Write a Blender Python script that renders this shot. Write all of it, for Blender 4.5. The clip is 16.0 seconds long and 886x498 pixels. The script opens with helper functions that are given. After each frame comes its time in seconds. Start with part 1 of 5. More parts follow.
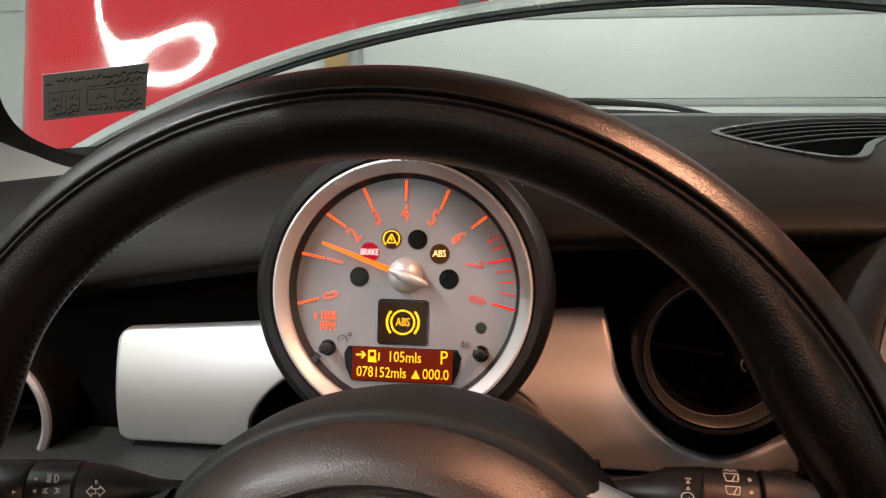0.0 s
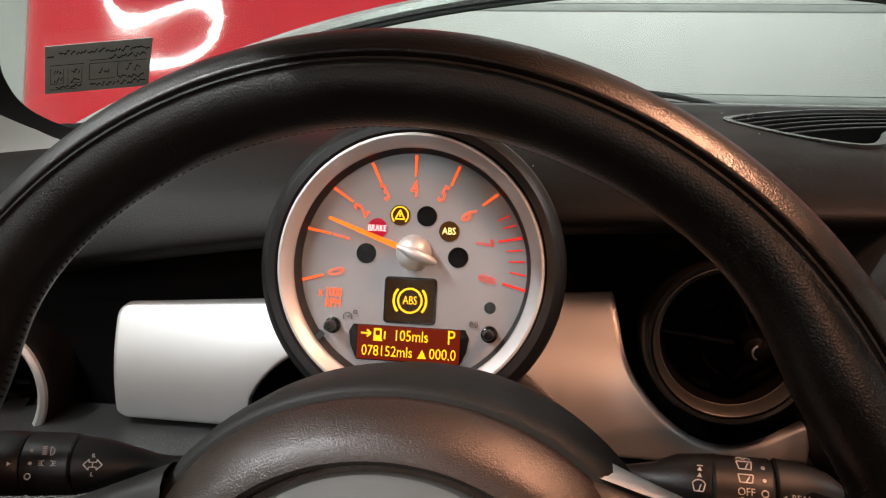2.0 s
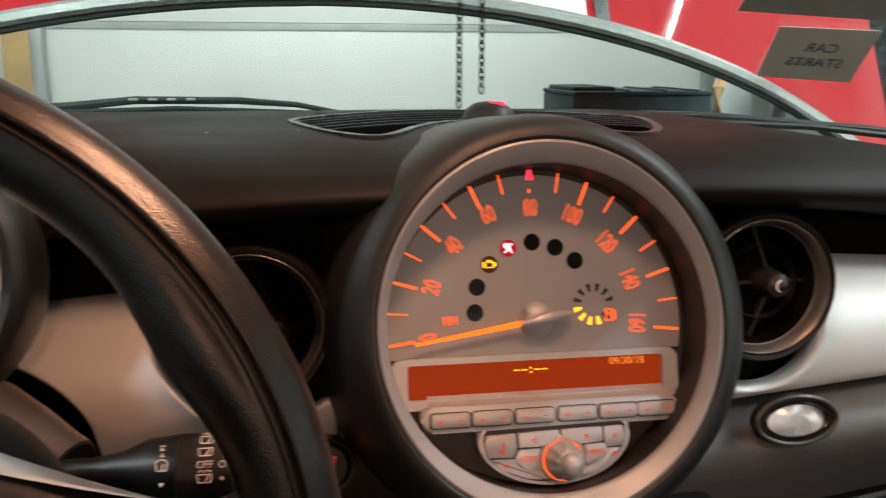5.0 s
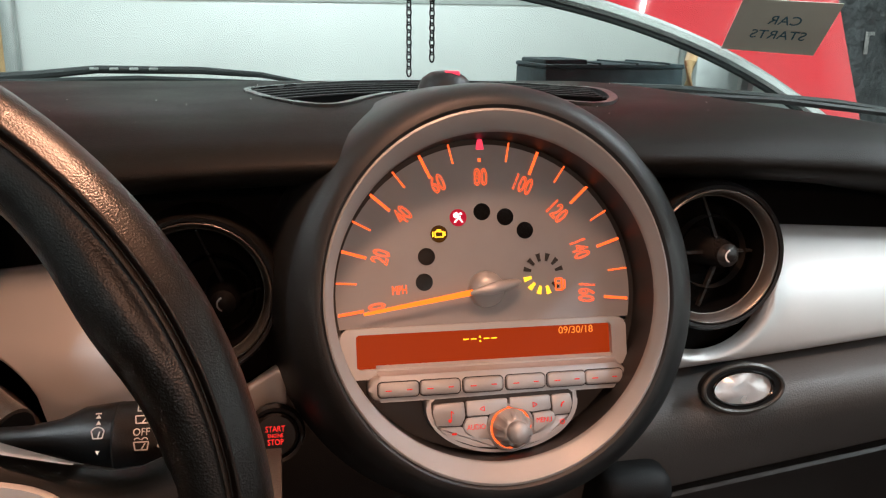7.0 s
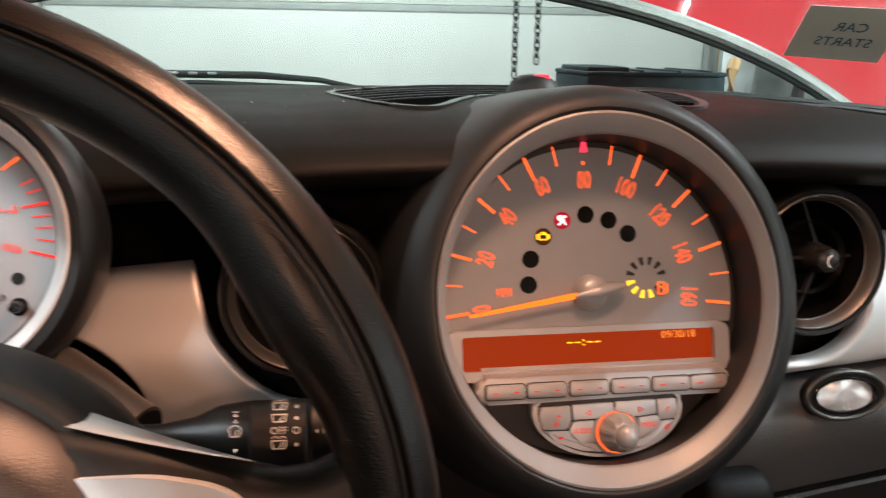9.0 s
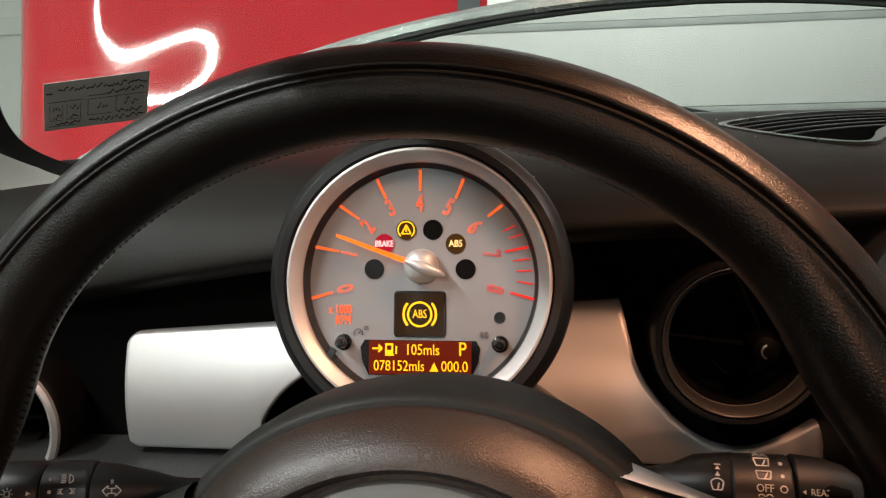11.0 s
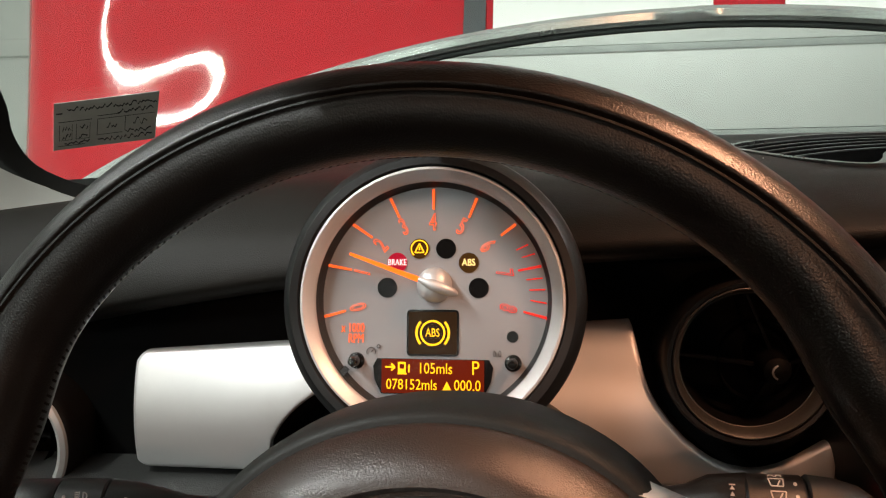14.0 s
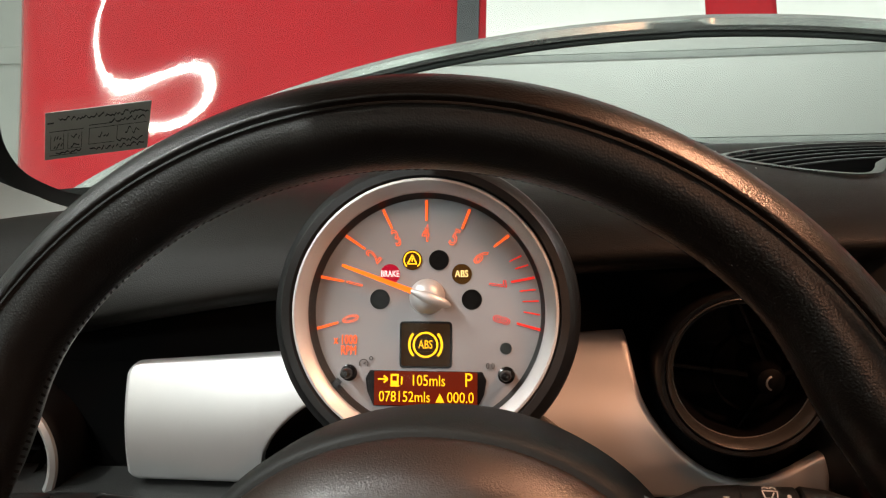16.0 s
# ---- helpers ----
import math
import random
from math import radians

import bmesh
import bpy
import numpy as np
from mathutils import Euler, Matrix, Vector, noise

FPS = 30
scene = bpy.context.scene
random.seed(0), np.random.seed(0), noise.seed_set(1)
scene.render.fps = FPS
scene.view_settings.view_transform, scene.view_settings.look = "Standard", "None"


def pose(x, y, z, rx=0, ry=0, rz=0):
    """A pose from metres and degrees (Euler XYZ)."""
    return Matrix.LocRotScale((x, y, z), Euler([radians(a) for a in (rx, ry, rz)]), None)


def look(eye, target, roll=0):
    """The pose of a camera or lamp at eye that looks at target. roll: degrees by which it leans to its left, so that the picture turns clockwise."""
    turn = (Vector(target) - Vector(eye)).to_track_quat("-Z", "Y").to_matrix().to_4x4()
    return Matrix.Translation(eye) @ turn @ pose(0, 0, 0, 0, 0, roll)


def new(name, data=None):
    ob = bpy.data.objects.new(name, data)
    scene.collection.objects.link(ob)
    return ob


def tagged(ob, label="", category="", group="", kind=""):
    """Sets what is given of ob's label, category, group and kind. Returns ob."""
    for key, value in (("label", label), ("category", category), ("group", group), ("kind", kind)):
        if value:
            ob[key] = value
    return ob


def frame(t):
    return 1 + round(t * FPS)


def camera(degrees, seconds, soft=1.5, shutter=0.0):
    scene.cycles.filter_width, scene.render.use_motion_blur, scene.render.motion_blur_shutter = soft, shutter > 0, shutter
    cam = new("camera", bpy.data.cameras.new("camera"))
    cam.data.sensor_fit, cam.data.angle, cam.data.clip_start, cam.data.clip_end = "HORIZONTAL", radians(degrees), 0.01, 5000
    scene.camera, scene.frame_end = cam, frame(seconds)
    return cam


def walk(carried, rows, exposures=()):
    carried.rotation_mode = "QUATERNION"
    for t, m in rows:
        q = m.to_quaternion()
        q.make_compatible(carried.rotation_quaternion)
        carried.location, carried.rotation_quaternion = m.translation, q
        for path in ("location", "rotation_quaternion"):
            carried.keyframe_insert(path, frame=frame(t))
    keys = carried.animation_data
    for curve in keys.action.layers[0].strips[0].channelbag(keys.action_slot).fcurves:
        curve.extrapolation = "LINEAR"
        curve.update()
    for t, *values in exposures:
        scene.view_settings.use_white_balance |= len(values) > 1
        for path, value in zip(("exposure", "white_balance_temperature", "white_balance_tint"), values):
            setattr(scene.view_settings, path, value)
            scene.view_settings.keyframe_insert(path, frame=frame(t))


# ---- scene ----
cam = camera(55.3, 16.0, soft=1.2, shutter=0.5)
# seconds, eye x y z, turn rx ry rz
PATH = [
    (0, 0.0772, -0.0014, 1.1233, 76.35, 0.75, 8.8),
    (0.5, 0.0706, 0.0017, 1.1218, 76.17, 0.37, 9.28),
    (1, 0.0695, 0.0026, 1.12, 76.13, -0, 9.14),
    (1.5, 0.0691, 0.0051, 1.1192, 75.79, -0.34, 9.31),
    (2, 0.0708, 0.0053, 1.1145, 75.81, -0.53, 8.99),
    (2.5, 0.0747, -0.0026, 1.1143, 76.13, 0.47, 8.14),
    (3, 0.0787, -0.0046, 1.1135, 76.09, 0.86, 7.98),
    (3.5, 0.102, -0.0043, 1.1165, 77.21, 0.37, 4.78),
    (4, 0.1478, 0.0006, 1.1121, 77.34, 0.17, 0.42),
    (4.5, 0.178, -0.0057, 1.1106, 77.1, 0.32, -4.5),
    (5, 0.1923, -0.0088, 1.1028, 77.31, -0.18, -9.02),
    (5.2, 0.1983, -0.0098, 1.1018, 77.21, -0.18, -10.47),
    (7.5, 0.2105, -0.0119, 1.0986, 75.48, -0.67, -10.12),
    (8, 0.2047, -0.0111, 1.0962, 75.72, -0.79, -10.06),
    (8.5, 0.1898, -0.0067, 1.0932, 75.84, -0.87, -9.96),
    (9, 0.1577, -0.0022, 1.0953, 76.18, -0.8, -9.41),
    (9.5, 0.1178, -0.0043, 1.1101, 75.95, 0.56, -1.57),
    (10, 0.0892, -0.002, 1.1094, 76.65, 1.66, 3.89),
    (10.2, 0.0819, 0.0009, 1.1112, 76.78, 2.09, 5.59),
    (12.3, 0.0621, -0.0025, 1.1079, 78.6, 1.86, 9.12),
    (12.5, 0.0615, -0.003, 1.1085, 78.66, 1.91, 8.99),
    (13, 0.061, -0.0024, 1.1086, 78.73, 1.81, 8.74),
    (13.5, 0.061, -0.0026, 1.1092, 78.9, 1.74, 8.51),
    (14, 0.0612, -0.0021, 1.109, 78.94, 1.73, 8.29),
    (14.5, 0.0616, -0.0016, 1.1088, 79.07, 1.71, 8.13),
    (15, 0.0613, 0.0005, 1.1081, 79.05, 1.65, 8.01),
    (15.5, 0.0615, -0.0009, 1.1096, 79.23, 1.69, 7.94),
    (16, 0.0613, -0.0002, 1.1105, 79.43, 1.71, 7.85),
    ]
walk(cam, [(t, pose(x, y, z, rx, ry, rz)) for t, x, y, z, rx, ry, rz in PATH],
     exposures=((0.0, -0.32, 6480, 15), (2.0, -0.25, 6480, 15), (3.0, -0.30, 6520, 14), (4.0, -0.26, 6500, 11), (5.0, -0.06, 6180, 8), (8.0, 0.18, 5930, 9),
                (9.0, 0.15, 6080, 9), (9.5, -0.04, 6250, 9), (10.0, -0.42, 6550, 11), (12.3, -0.32, 6560, 10), (16.0, -0.32, 6560, 10)))

# ---------------------------------------------------------------- world and lamps
world = bpy.data.worlds.new("garage_night")
scene.world = world
world.use_nodes = True
world.node_tree.nodes["Background"].inputs["Color"].default_value = (0.75, 0.85, 1.0, 1)
world.node_tree.nodes["Background"].inputs["Strength"].default_value = 0.02
scene.view_settings.exposure = 0.0


def area_lamp(name, m, sx, sy, watts, color):
    d = bpy.data.lights.new(name, "AREA")
    d.shape, d.size, d.size_y, d.energy, d.color = "RECTANGLE", sx, sy, watts, color
    ob = new(name, d)
    ob.matrix_world = m
    return ob


COOL = (0.95, 1.0, 0.97)
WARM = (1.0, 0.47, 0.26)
# Unseen battens: two make the bonnet's streaks, the rest are added as fill.
TUBES = [(-1.25, -0.42, 0, 86), (2.30, -1.75, 0, 40), (-1.2, -2.6, 0, 60), (2.10, 0.35, 0, 95), (0.3, 2.75, 90, 64), (-2.404, 0.822, 91.5, 22)]
for tx, ty, turn, watts in TUBES:
    area_lamp("tube_lamp", pose(tx, ty, 2.515, 0, 0, -turn), 0.018, 1.2, watts, COOL)
# Unseen cabin lamps, added to give the warm highlights a source.
ADDED_LAMPS = [(0.280, 0.27, 1.370, 0.12), (0.30, -0.86, 1.395, 0.12)]
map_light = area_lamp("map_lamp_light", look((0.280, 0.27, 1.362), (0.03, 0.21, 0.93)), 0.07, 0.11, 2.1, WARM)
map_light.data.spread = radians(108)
# Extra fill that warms the passenger side.
side_fill = area_lamp("map_lamp_light", look((0.300, 0.27, 1.362), (0.66, 0.45, 0.95)), 0.07, 0.11, 0.8, WARM)
side_fill.data.spread = radians(108)
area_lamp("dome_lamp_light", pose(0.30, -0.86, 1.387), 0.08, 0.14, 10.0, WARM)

# ---------------------------------------------------------------- materials


def nodes_of(name):
    m = bpy.data.materials.new(name)
    m.use_nodes = True
    return m, m.node_tree.nodes, m.node_tree.links, m.node_tree.nodes["Principled BSDF"]


def mat(name, color, rough=0.5, metal=0.0, grain=0.0, grain_scale=900.0, stain=0.12, stain_scale=9.0,
        coat=0.0, rough_var=0.08, kind="NOISE", spec=0.5, relief=0.0006):
    """A surface with two scales of variation: stains in colour and gloss, fine grain as relief."""
    m, n, l, p = nodes_of(name)
    tc = n.new("ShaderNodeTexCoord")
    big = n.new("ShaderNodeTexNoise")
    big.inputs["Scale"].default_value, big.inputs["Detail"].default_value = stain_scale, 6
    l.new(tc.outputs["Object"], big.inputs["Vector"])
    ramp = n.new("ShaderNodeMapRange")
    ramp.inputs[1].default_value, ramp.inputs[2].default_value = 0.3, 0.7
    ramp.inputs[3].default_value, ramp.inputs[4].default_value = 1 - stain, 1 + stain
    l.new(big.outputs["Fac"], ramp.inputs[0])
    mul = n.new("ShaderNodeMix")
    mul.data_type, mul.blend_type = "RGBA", "MULTIPLY"
    mul.inputs[0].default_value = 1.0
    mul.inputs[6].default_value = (*color, 1)
    l.new(ramp.outputs[0], mul.inputs[7])
    l.new(mul.outputs[2], p.inputs["Base Color"])
    rr = n.new("ShaderNodeMapRange")
    rr.inputs[1].default_value, rr.inputs[2].default_value = 0.3, 0.7
    rr.inputs[3].default_value, rr.inputs[4].default_value = max(rough - rough_var, 0.02), min(rough + rough_var, 1)
    l.new(big.outputs["Fac"], rr.inputs[0])
    l.new(rr.outputs[0], p.inputs["Roughness"])
    p.inputs["Metallic"].default_value = metal
    p.inputs["Coat Weight"].default_value = coat
    p.inputs["Coat Roughness"].default_value = 0.03
    p.inputs["Specular IOR Level"].default_value = spec
    if grain:
        if kind == "CELL":
            fine = n.new("ShaderNodeTexVoronoi")
            fine.feature = "SMOOTH_F1"
            out = fine.outputs["Distance"]
        else:
            fine = n.new("ShaderNodeTexNoise")
            fine.inputs["Detail"].default_value = 3
            out = fine.outputs["Fac"]
        fine.inputs["Scale"].default_value = grain_scale
        l.new(tc.outputs["Object"], fine.inputs["Vector"])
        bump = n.new("ShaderNodeBump")
        bump.inputs["Strength"].default_value = min(grain, 1.0)
        bump.inputs["Distance"].default_value = relief
        l.new(out, bump.inputs["Height"])
        l.new(bump.outputs["Normal"], p.inputs["Normal"])
        l.new(bump.outputs["Normal"], p.inputs["Coat Normal"]) if not coat else None
    return m


def glow(name, color, strength, body=0.5):
    m, n, l, p = nodes_of(name)
    p.inputs["Base Color"].default_value = (color[0] * body, color[1] * body, color[2] * body, 1)
    p.inputs["Roughness"].default_value = 0.4
    p.inputs["Specular IOR Level"].default_value = 0.1
    p.inputs["Emission Color"].default_value = (*color, 1)
    p.inputs["Emission Strength"].default_value = strength
    return m


def glass(name, tint, gloss):
    """Clear sheet: a see-through body with mirror gloss at grazing angles."""
    m, n, l, p = nodes_of(name)
    out = n["Material Output"]
    n.remove(p)
    tr, gl, mix, fr = (n.new("ShaderNodeBsdfTransparent"), n.new("ShaderNodeBsdfGlossy"),
                       n.new("ShaderNodeMixShader"), n.new("ShaderNodeLayerWeight"))
    tr.inputs["Color"].default_value = (*tint, 1)
    gl.inputs["Roughness"].default_value = 0.02
    fr.inputs["Blend"].default_value = 0.5
    power = n.new("ShaderNodeMath")
    power.operation = "POWER"
    power.inputs[1].default_value = 4.0
    l.new(fr.outputs["Facing"], power.inputs[0])
    scale = n.new("ShaderNodeMath")
    scale.operation, scale.inputs[1].default_value, scale.inputs[2].default_value = "MULTIPLY_ADD", 0.6, gloss
    l.new(power.outputs[0], scale.inputs[0])
    l.new(scale.outputs[0], mix.inputs[0])
    l.new(tr.outputs[0], mix.inputs[1])
    l.new(gl.outputs[0], mix.inputs[2])
    l.new(mix.outputs[0], out.inputs["Surface"])
    return m


DASH = mat("dash_soft_plastic", (0.0086, 0.0080, 0.0066), 0.56, grain=0.7, grain_scale=1500, stain=0.18, kind="CELL", relief=0.00020, spec=0.18)
DASH_FLAT = mat("dash_hard_plastic", (0.011, 0.0105, 0.010), 0.48, grain=0.3, grain_scale=1400)
# Lit tone of the slat tops and of the passenger vent's louvre.
LITPLASTIC = mat("lit_plastic", (0.018, 0.018, 0.018), 0.5, spec=0.25)
GRILLERIM = mat("grille_plastic", (0.022, 0.022, 0.022), 0.28, grain=0.2, grain_scale=1400)
GLOVELIT = mat("lit_glovebox_plastic", (0.070, 0.068, 0.066), 0.5, grain=0.5, grain_scale=900)
KNEE = mat("grey_knee_plastic", (0.026, 0.026, 0.025), 0.5, grain=0.5, grain_scale=900)
BLACK = mat("black_plastic", (0.006, 0.006, 0.006), 0.42, grain=0.15, grain_scale=1200, spec=0.35)
# Browner than black plastic: warm light on the cowl is put into the colour.
COWL = mat("cowl_plastic", (0.034, 0.026, 0.020), 0.36, grain=0.3, grain_scale=1400, spec=0.55)
GLOSSBLACK = mat("gloss_black", (0.006, 0.006, 0.006), 0.12)
# Near-black for hollows and slat sides: their shade is put into the colour.
SHADEBLACK = mat("shade_black", (0.002, 0.002, 0.002), 0.9, spec=0.1)
LEATHER = mat("black_leather", (0.0034, 0.0024, 0.0017), 0.37, grain=0.8, grain_scale=1500, stain=0.25, stain_scale=25, relief=0.00016, spec=0.45, rough_var=0.04, kind="CELL")
LEATHER_FINE = mat("worn_leather", (0.0060, 0.0060, 0.0054), 0.46, grain=0.6, grain_scale=1900, stain=0.25, stain_scale=30, relief=0.00012, spec=0.32)
# Black vinyl; the brown tint puts the warm lamp's light into it.
PAD = mat("airbag_vinyl", (0.019, 0.0115, 0.0080), 0.37, grain=0.9, grain_scale=1500, stain=0.2, relief=0.00026, spec=0.65)
PADRIM = mat("pad_edge_plastic", (0.0095, 0.0105, 0.0095), 0.6, grain=0.5, grain_scale=900, relief=0.0003, spec=0.3)
THREAD = mat("black_thread", (0.006, 0.0055, 0.005), 0.8, spec=0.2)
SILVER = mat("silver_trim", (0.62, 0.62, 0.615), 0.42, metal=0.62, grain=0.05, grain_scale=2500, stain=0.04, stain_scale=14, rough_var=0.04)
EMBLEM = mat("grey_emblem_plate", (0.15, 0.155, 0.15), 0.5, metal=0.2, grain=0.05, grain_scale=2500, stain=0.08, stain_scale=30)
BEZEL = mat("silver_bezel", (0.58, 0.585, 0.59), 0.46, metal=0.5, grain=0.06, grain_scale=2500, stain=0.06, stain_scale=30)
SATIN = mat("satin_ring", (0.22, 0.21, 0.2), 0.35, metal=0.7)
CHROME = mat("chrome", (0.85, 0.86, 0.88), 0.08, metal=1.0, stain=0.03)
CLEARLENS = mat("faceted_clear_lens", (0.90, 0.96, 1.0), 0.22, metal=0.35, stain=0.2, stain_scale=60)
SPEEDDIAL = mat("dial_dark_grey", (0.272, 0.284, 0.302), 0.48, metal=0.25, grain=0.08, grain_scale=3000, stain=0.06, stain_scale=40)
SPEEDBEZEL = mat("pewter_bezel", (0.335, 0.345, 0.352), 0.50, metal=0.35, grain=0.06, grain_scale=2500, stain=0.06, stain_scale=30)
# Vent ring and louvre tones with the driver side's shade in the colour.
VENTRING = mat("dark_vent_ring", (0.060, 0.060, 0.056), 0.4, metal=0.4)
VENTSHADE = mat("vent_shade", (0.002, 0.002, 0.002), 0.6, spec=0.08)
DIAL = mat("dial_grey", (0.27, 0.27, 0.28), 0.48, metal=0.25, grain=0.08, grain_scale=3000, stain=0.05, stain_scale=40)
DIALRIM = mat("dial_recess", (0.012, 0.012, 0.012), 0.5)
SHROUD = mat("shroud_soft_plastic", (0.0140, 0.0156, 0.0162), 0.46, grain=0.5, grain_scale=900, relief=0.0002, spec=0.5)
BUTTON = mat("silver_button", (0.44, 0.455, 0.475), 0.42, metal=0.35, grain=0.05, grain_scale=2500, stain=0.06, stain_scale=50)
RED = mat("red_paint", (0.43, 0.012, 0.02), 0.7, coat=1.0, stain=0.05, stain_scale=3, rough_var=0.04, spec=0.1)
WHITEPAINT = mat("white_stripe", (0.82, 0.82, 0.80), 0.6, coat=1.0, stain=0.02, spec=0.1)
GREYPAINT = mat("dark_grey_stripe", (0.05, 0.055, 0.06), 0.3, coat=0.8)
FLANGE = mat("hood_flange", (0.74, 0.76, 0.76), 0.20, metal=0.75, stain=0.15, stain_scale=6)
RUBBER = mat("rubber_seal", (0.018, 0.022, 0.022), 0.6)
PILLAR = mat("grey_pillar_trim", (0.55, 0.58, 0.55), 0.75, grain=0.4, grain_scale=800, stain=0.06)
WALL = mat("white_wall", (0.80, 0.82, 0.79), 0.75, grain=0.4, grain_scale=60, stain=0.05, stain_scale=1.2)
DOORPANEL = mat("garage_door_steel", (0.74, 0.77, 0.74), 0.5, grain=0.2, grain_scale=140, stain=0.05, stain_scale=1.5)
CONCRETE = mat("concrete", (0.26, 0.25, 0.24), 0.8, grain=0.8, grain_scale=50, stain=0.3, stain_scale=1.8)
WOOD = mat("pine_wood", (0.50, 0.33, 0.15), 0.6, grain=0.5, grain_scale=90, stain=0.3, stain_scale=5)
STEEL = mat("galvanised_steel", (0.42, 0.44, 0.43), 0.4, metal=0.7, stain=0.2)
PAPER = mat("pale_paper", (0.60, 0.63, 0.56), 0.8, stain=0.05)
PAPERGREY = mat("grey_sticker", (0.38, 0.395, 0.36), 0.7, stain=0.1, stain_scale=40)
INK = mat("black_ink", (0.015, 0.016, 0.016), 0.7)
BLUEINK = mat("faded_blue_ink", (0.05, 0.15, 0.20), 0.7)
CHAINMAT = mat("blackened_chain", (0.02, 0.02, 0.02), 0.32, metal=0.8)
HEADLINER = mat("headliner", (0.16, 0.155, 0.15), 0.9, grain=0.6, grain_scale=400)
CARPET = mat("black_carpet", (0.015, 0.015, 0.015), 0.95, grain=1.0, grain_scale=300)
TOOLDARK = mat("dark_green_black_plastic", (0.032, 0.050, 0.056), 0.7, grain=0.6, grain_scale=60, relief=0.004, stain=0.4, stain_scale=30, spec=0.2)
BANNERINK = mat("faded_tarp_print", (0.22, 0.21, 0.20), 0.8, stain=0.4, stain_scale=30)
# Grey that stands for the shade along the door joints.
JOINTSHADE = mat("door_joint_shade", (0.42, 0.45, 0.43), 0.55, stain=0.15, stain_scale=4)
BANNER = mat("charcoal_tarp", (0.030, 0.032, 0.034), 0.6, grain=1.0, grain_scale=22, relief=0.03, stain=0.6, stain_scale=14)
PRINT = mat("white_print", (0.88, 0.88, 0.86), 0.6)
# Duller than PRINT and mottled at random, for the stalk symbols.
STALKPRINT = mat("dull_white_print", (0.50, 0.49, 0.47), 0.7, stain=0.25, stain_scale=300)
DARKPRINT = mat("dark_print", (0.04, 0.04, 0.04), 0.6)
ORANGE = glow("orange_backlight", (1.0, 0.115, 0.018), 1.6)
REDTICK = glow("red_backlight", (1.0, 0.035, 0.025), 0.85)
REDDIMTICK = glow("dim_red_backlight", (1.0, 0.05, 0.035), 0.45)
NEEDLE = glow("orange_needle", (1.0, 0.17, 0.01), 1.6)
AMBER = glow("amber_lamp", (1.0, 0.52, 0.02), 1.7)
YELLOW = glow("yellow_segments", (1.0, 0.52, 0.01), 1.6)
DATE = glow("amber_segments", (1.0, 0.25, 0.03), 1.0)
WHITELIT = glow("white_lit_text", (1.0, 0.75, 0.72), 1.7)
AMBERLIT = glow("amber_lit_text", (1.0, 0.70, 0.25), 2.2)
REDLIT = glow("red_lamp", (1.0, 0.05, 0.09), 1.1)
LCD = glow("amber_lcd", (0.34, 0.028, 0.002), 0.95, 0.05)
LCDSMALL = glow("red_lcd", (0.30, 0.020, 0.002), 0.62, 0.05)
LCDDARK = glow("brown_lcd", (0.035, 0.014, 0.001), 0.30)
REDDIM = glow("crimson_disc", (0.55, 0.008, 0.04), 0.35)
AMBERDIM = glow("brown_disc", (0.07, 0.030, 0.002), 0.35)
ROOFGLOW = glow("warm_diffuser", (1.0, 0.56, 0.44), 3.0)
TUBEGLOW = glow("fluorescent_tube", (0.93, 1.0, 0.93), 6.0)
WINDSCREEN = glass("windscreen_glass", (0.93, 0.96, 0.94), 0.025)
LENS = glass("gauge_lens", (0.98, 0.98, 0.98), 0.012)

# ---------------------------------------------------------------- building helpers


def part(name, bm, material, parent, label="", smooth=38):
    """Links a bmesh as one mesh object under a thing or a part."""
    me = bpy.data.meshes.new(name)
    bmesh.ops.recalc_face_normals(bm, faces=bm.faces)
    bm.to_mesh(me)
    bm.free()
    me.materials.append(material)
    me.polygons.foreach_set("use_smooth", [True] * len(me.polygons))
    me.set_sharp_from_angle(angle=radians(smooth))
    ob = new(name, me)
    ob.parent = parent
    if label:
        ob["label"] = label
    return ob


def thing(name, m, label, category, group="", kind=""):
    ob = new(name)
    ob.empty_display_size = 0.02
    ob.matrix_world = m
    return tagged(ob, label, category, group, kind)


def whole(name, bm, material, label, category, kind="", m=None, smooth=38, group=""):
    ob = part(name, bm, material, None, smooth=smooth)
    if m is not None:
        ob.matrix_world = m
    return tagged(ob, label, category, group, kind)


def lathe(profile, n=96, closed=False):
    """Turns (radius, height) points about the z axis."""
    bm = bmesh.new()
    rings = []
    for r, z in profile:
        if r < 1e-6:
            rings.append([bm.verts.new((0, 0, z))])
        else:
            rings.append([bm.verts.new((r * math.cos(2 * math.pi * i / n), r * math.sin(2 * math.pi * i / n), z)) for i in range(n)])
    pairs = list(zip(rings, rings[1:])) + ([(rings[-1], rings[0])] if closed else [])
    for a, b in pairs:
        for i in range(n):
            j = (i + 1) % n
            vs = [a[i % len(a)], a[j % len(a)], b[j % len(b)], b[i % len(b)]]
            vs = list(dict.fromkeys(vs))
            if len(vs) > 2:
                bm.faces.new(vs)
    return bm


def box(w, d, h, at=(0, 0, 0), bevel=0.0, segments=2, m=None):
    bm = bmesh.new()
    bmesh.ops.create_cube(bm, size=1)
    bmesh.ops.scale(bm, vec=(w, d, h), verts=bm.verts)
    if bevel:
        bmesh.ops.bevel(bm, geom=bm.edges, offset=bevel, segments=segments, affect="EDGES", profile=0.5)
    bmesh.ops.translate(bm, vec=at, verts=bm.verts)
    if m is not None:
        bmesh.ops.transform(bm, matrix=m, verts=bm.verts)
    return bm


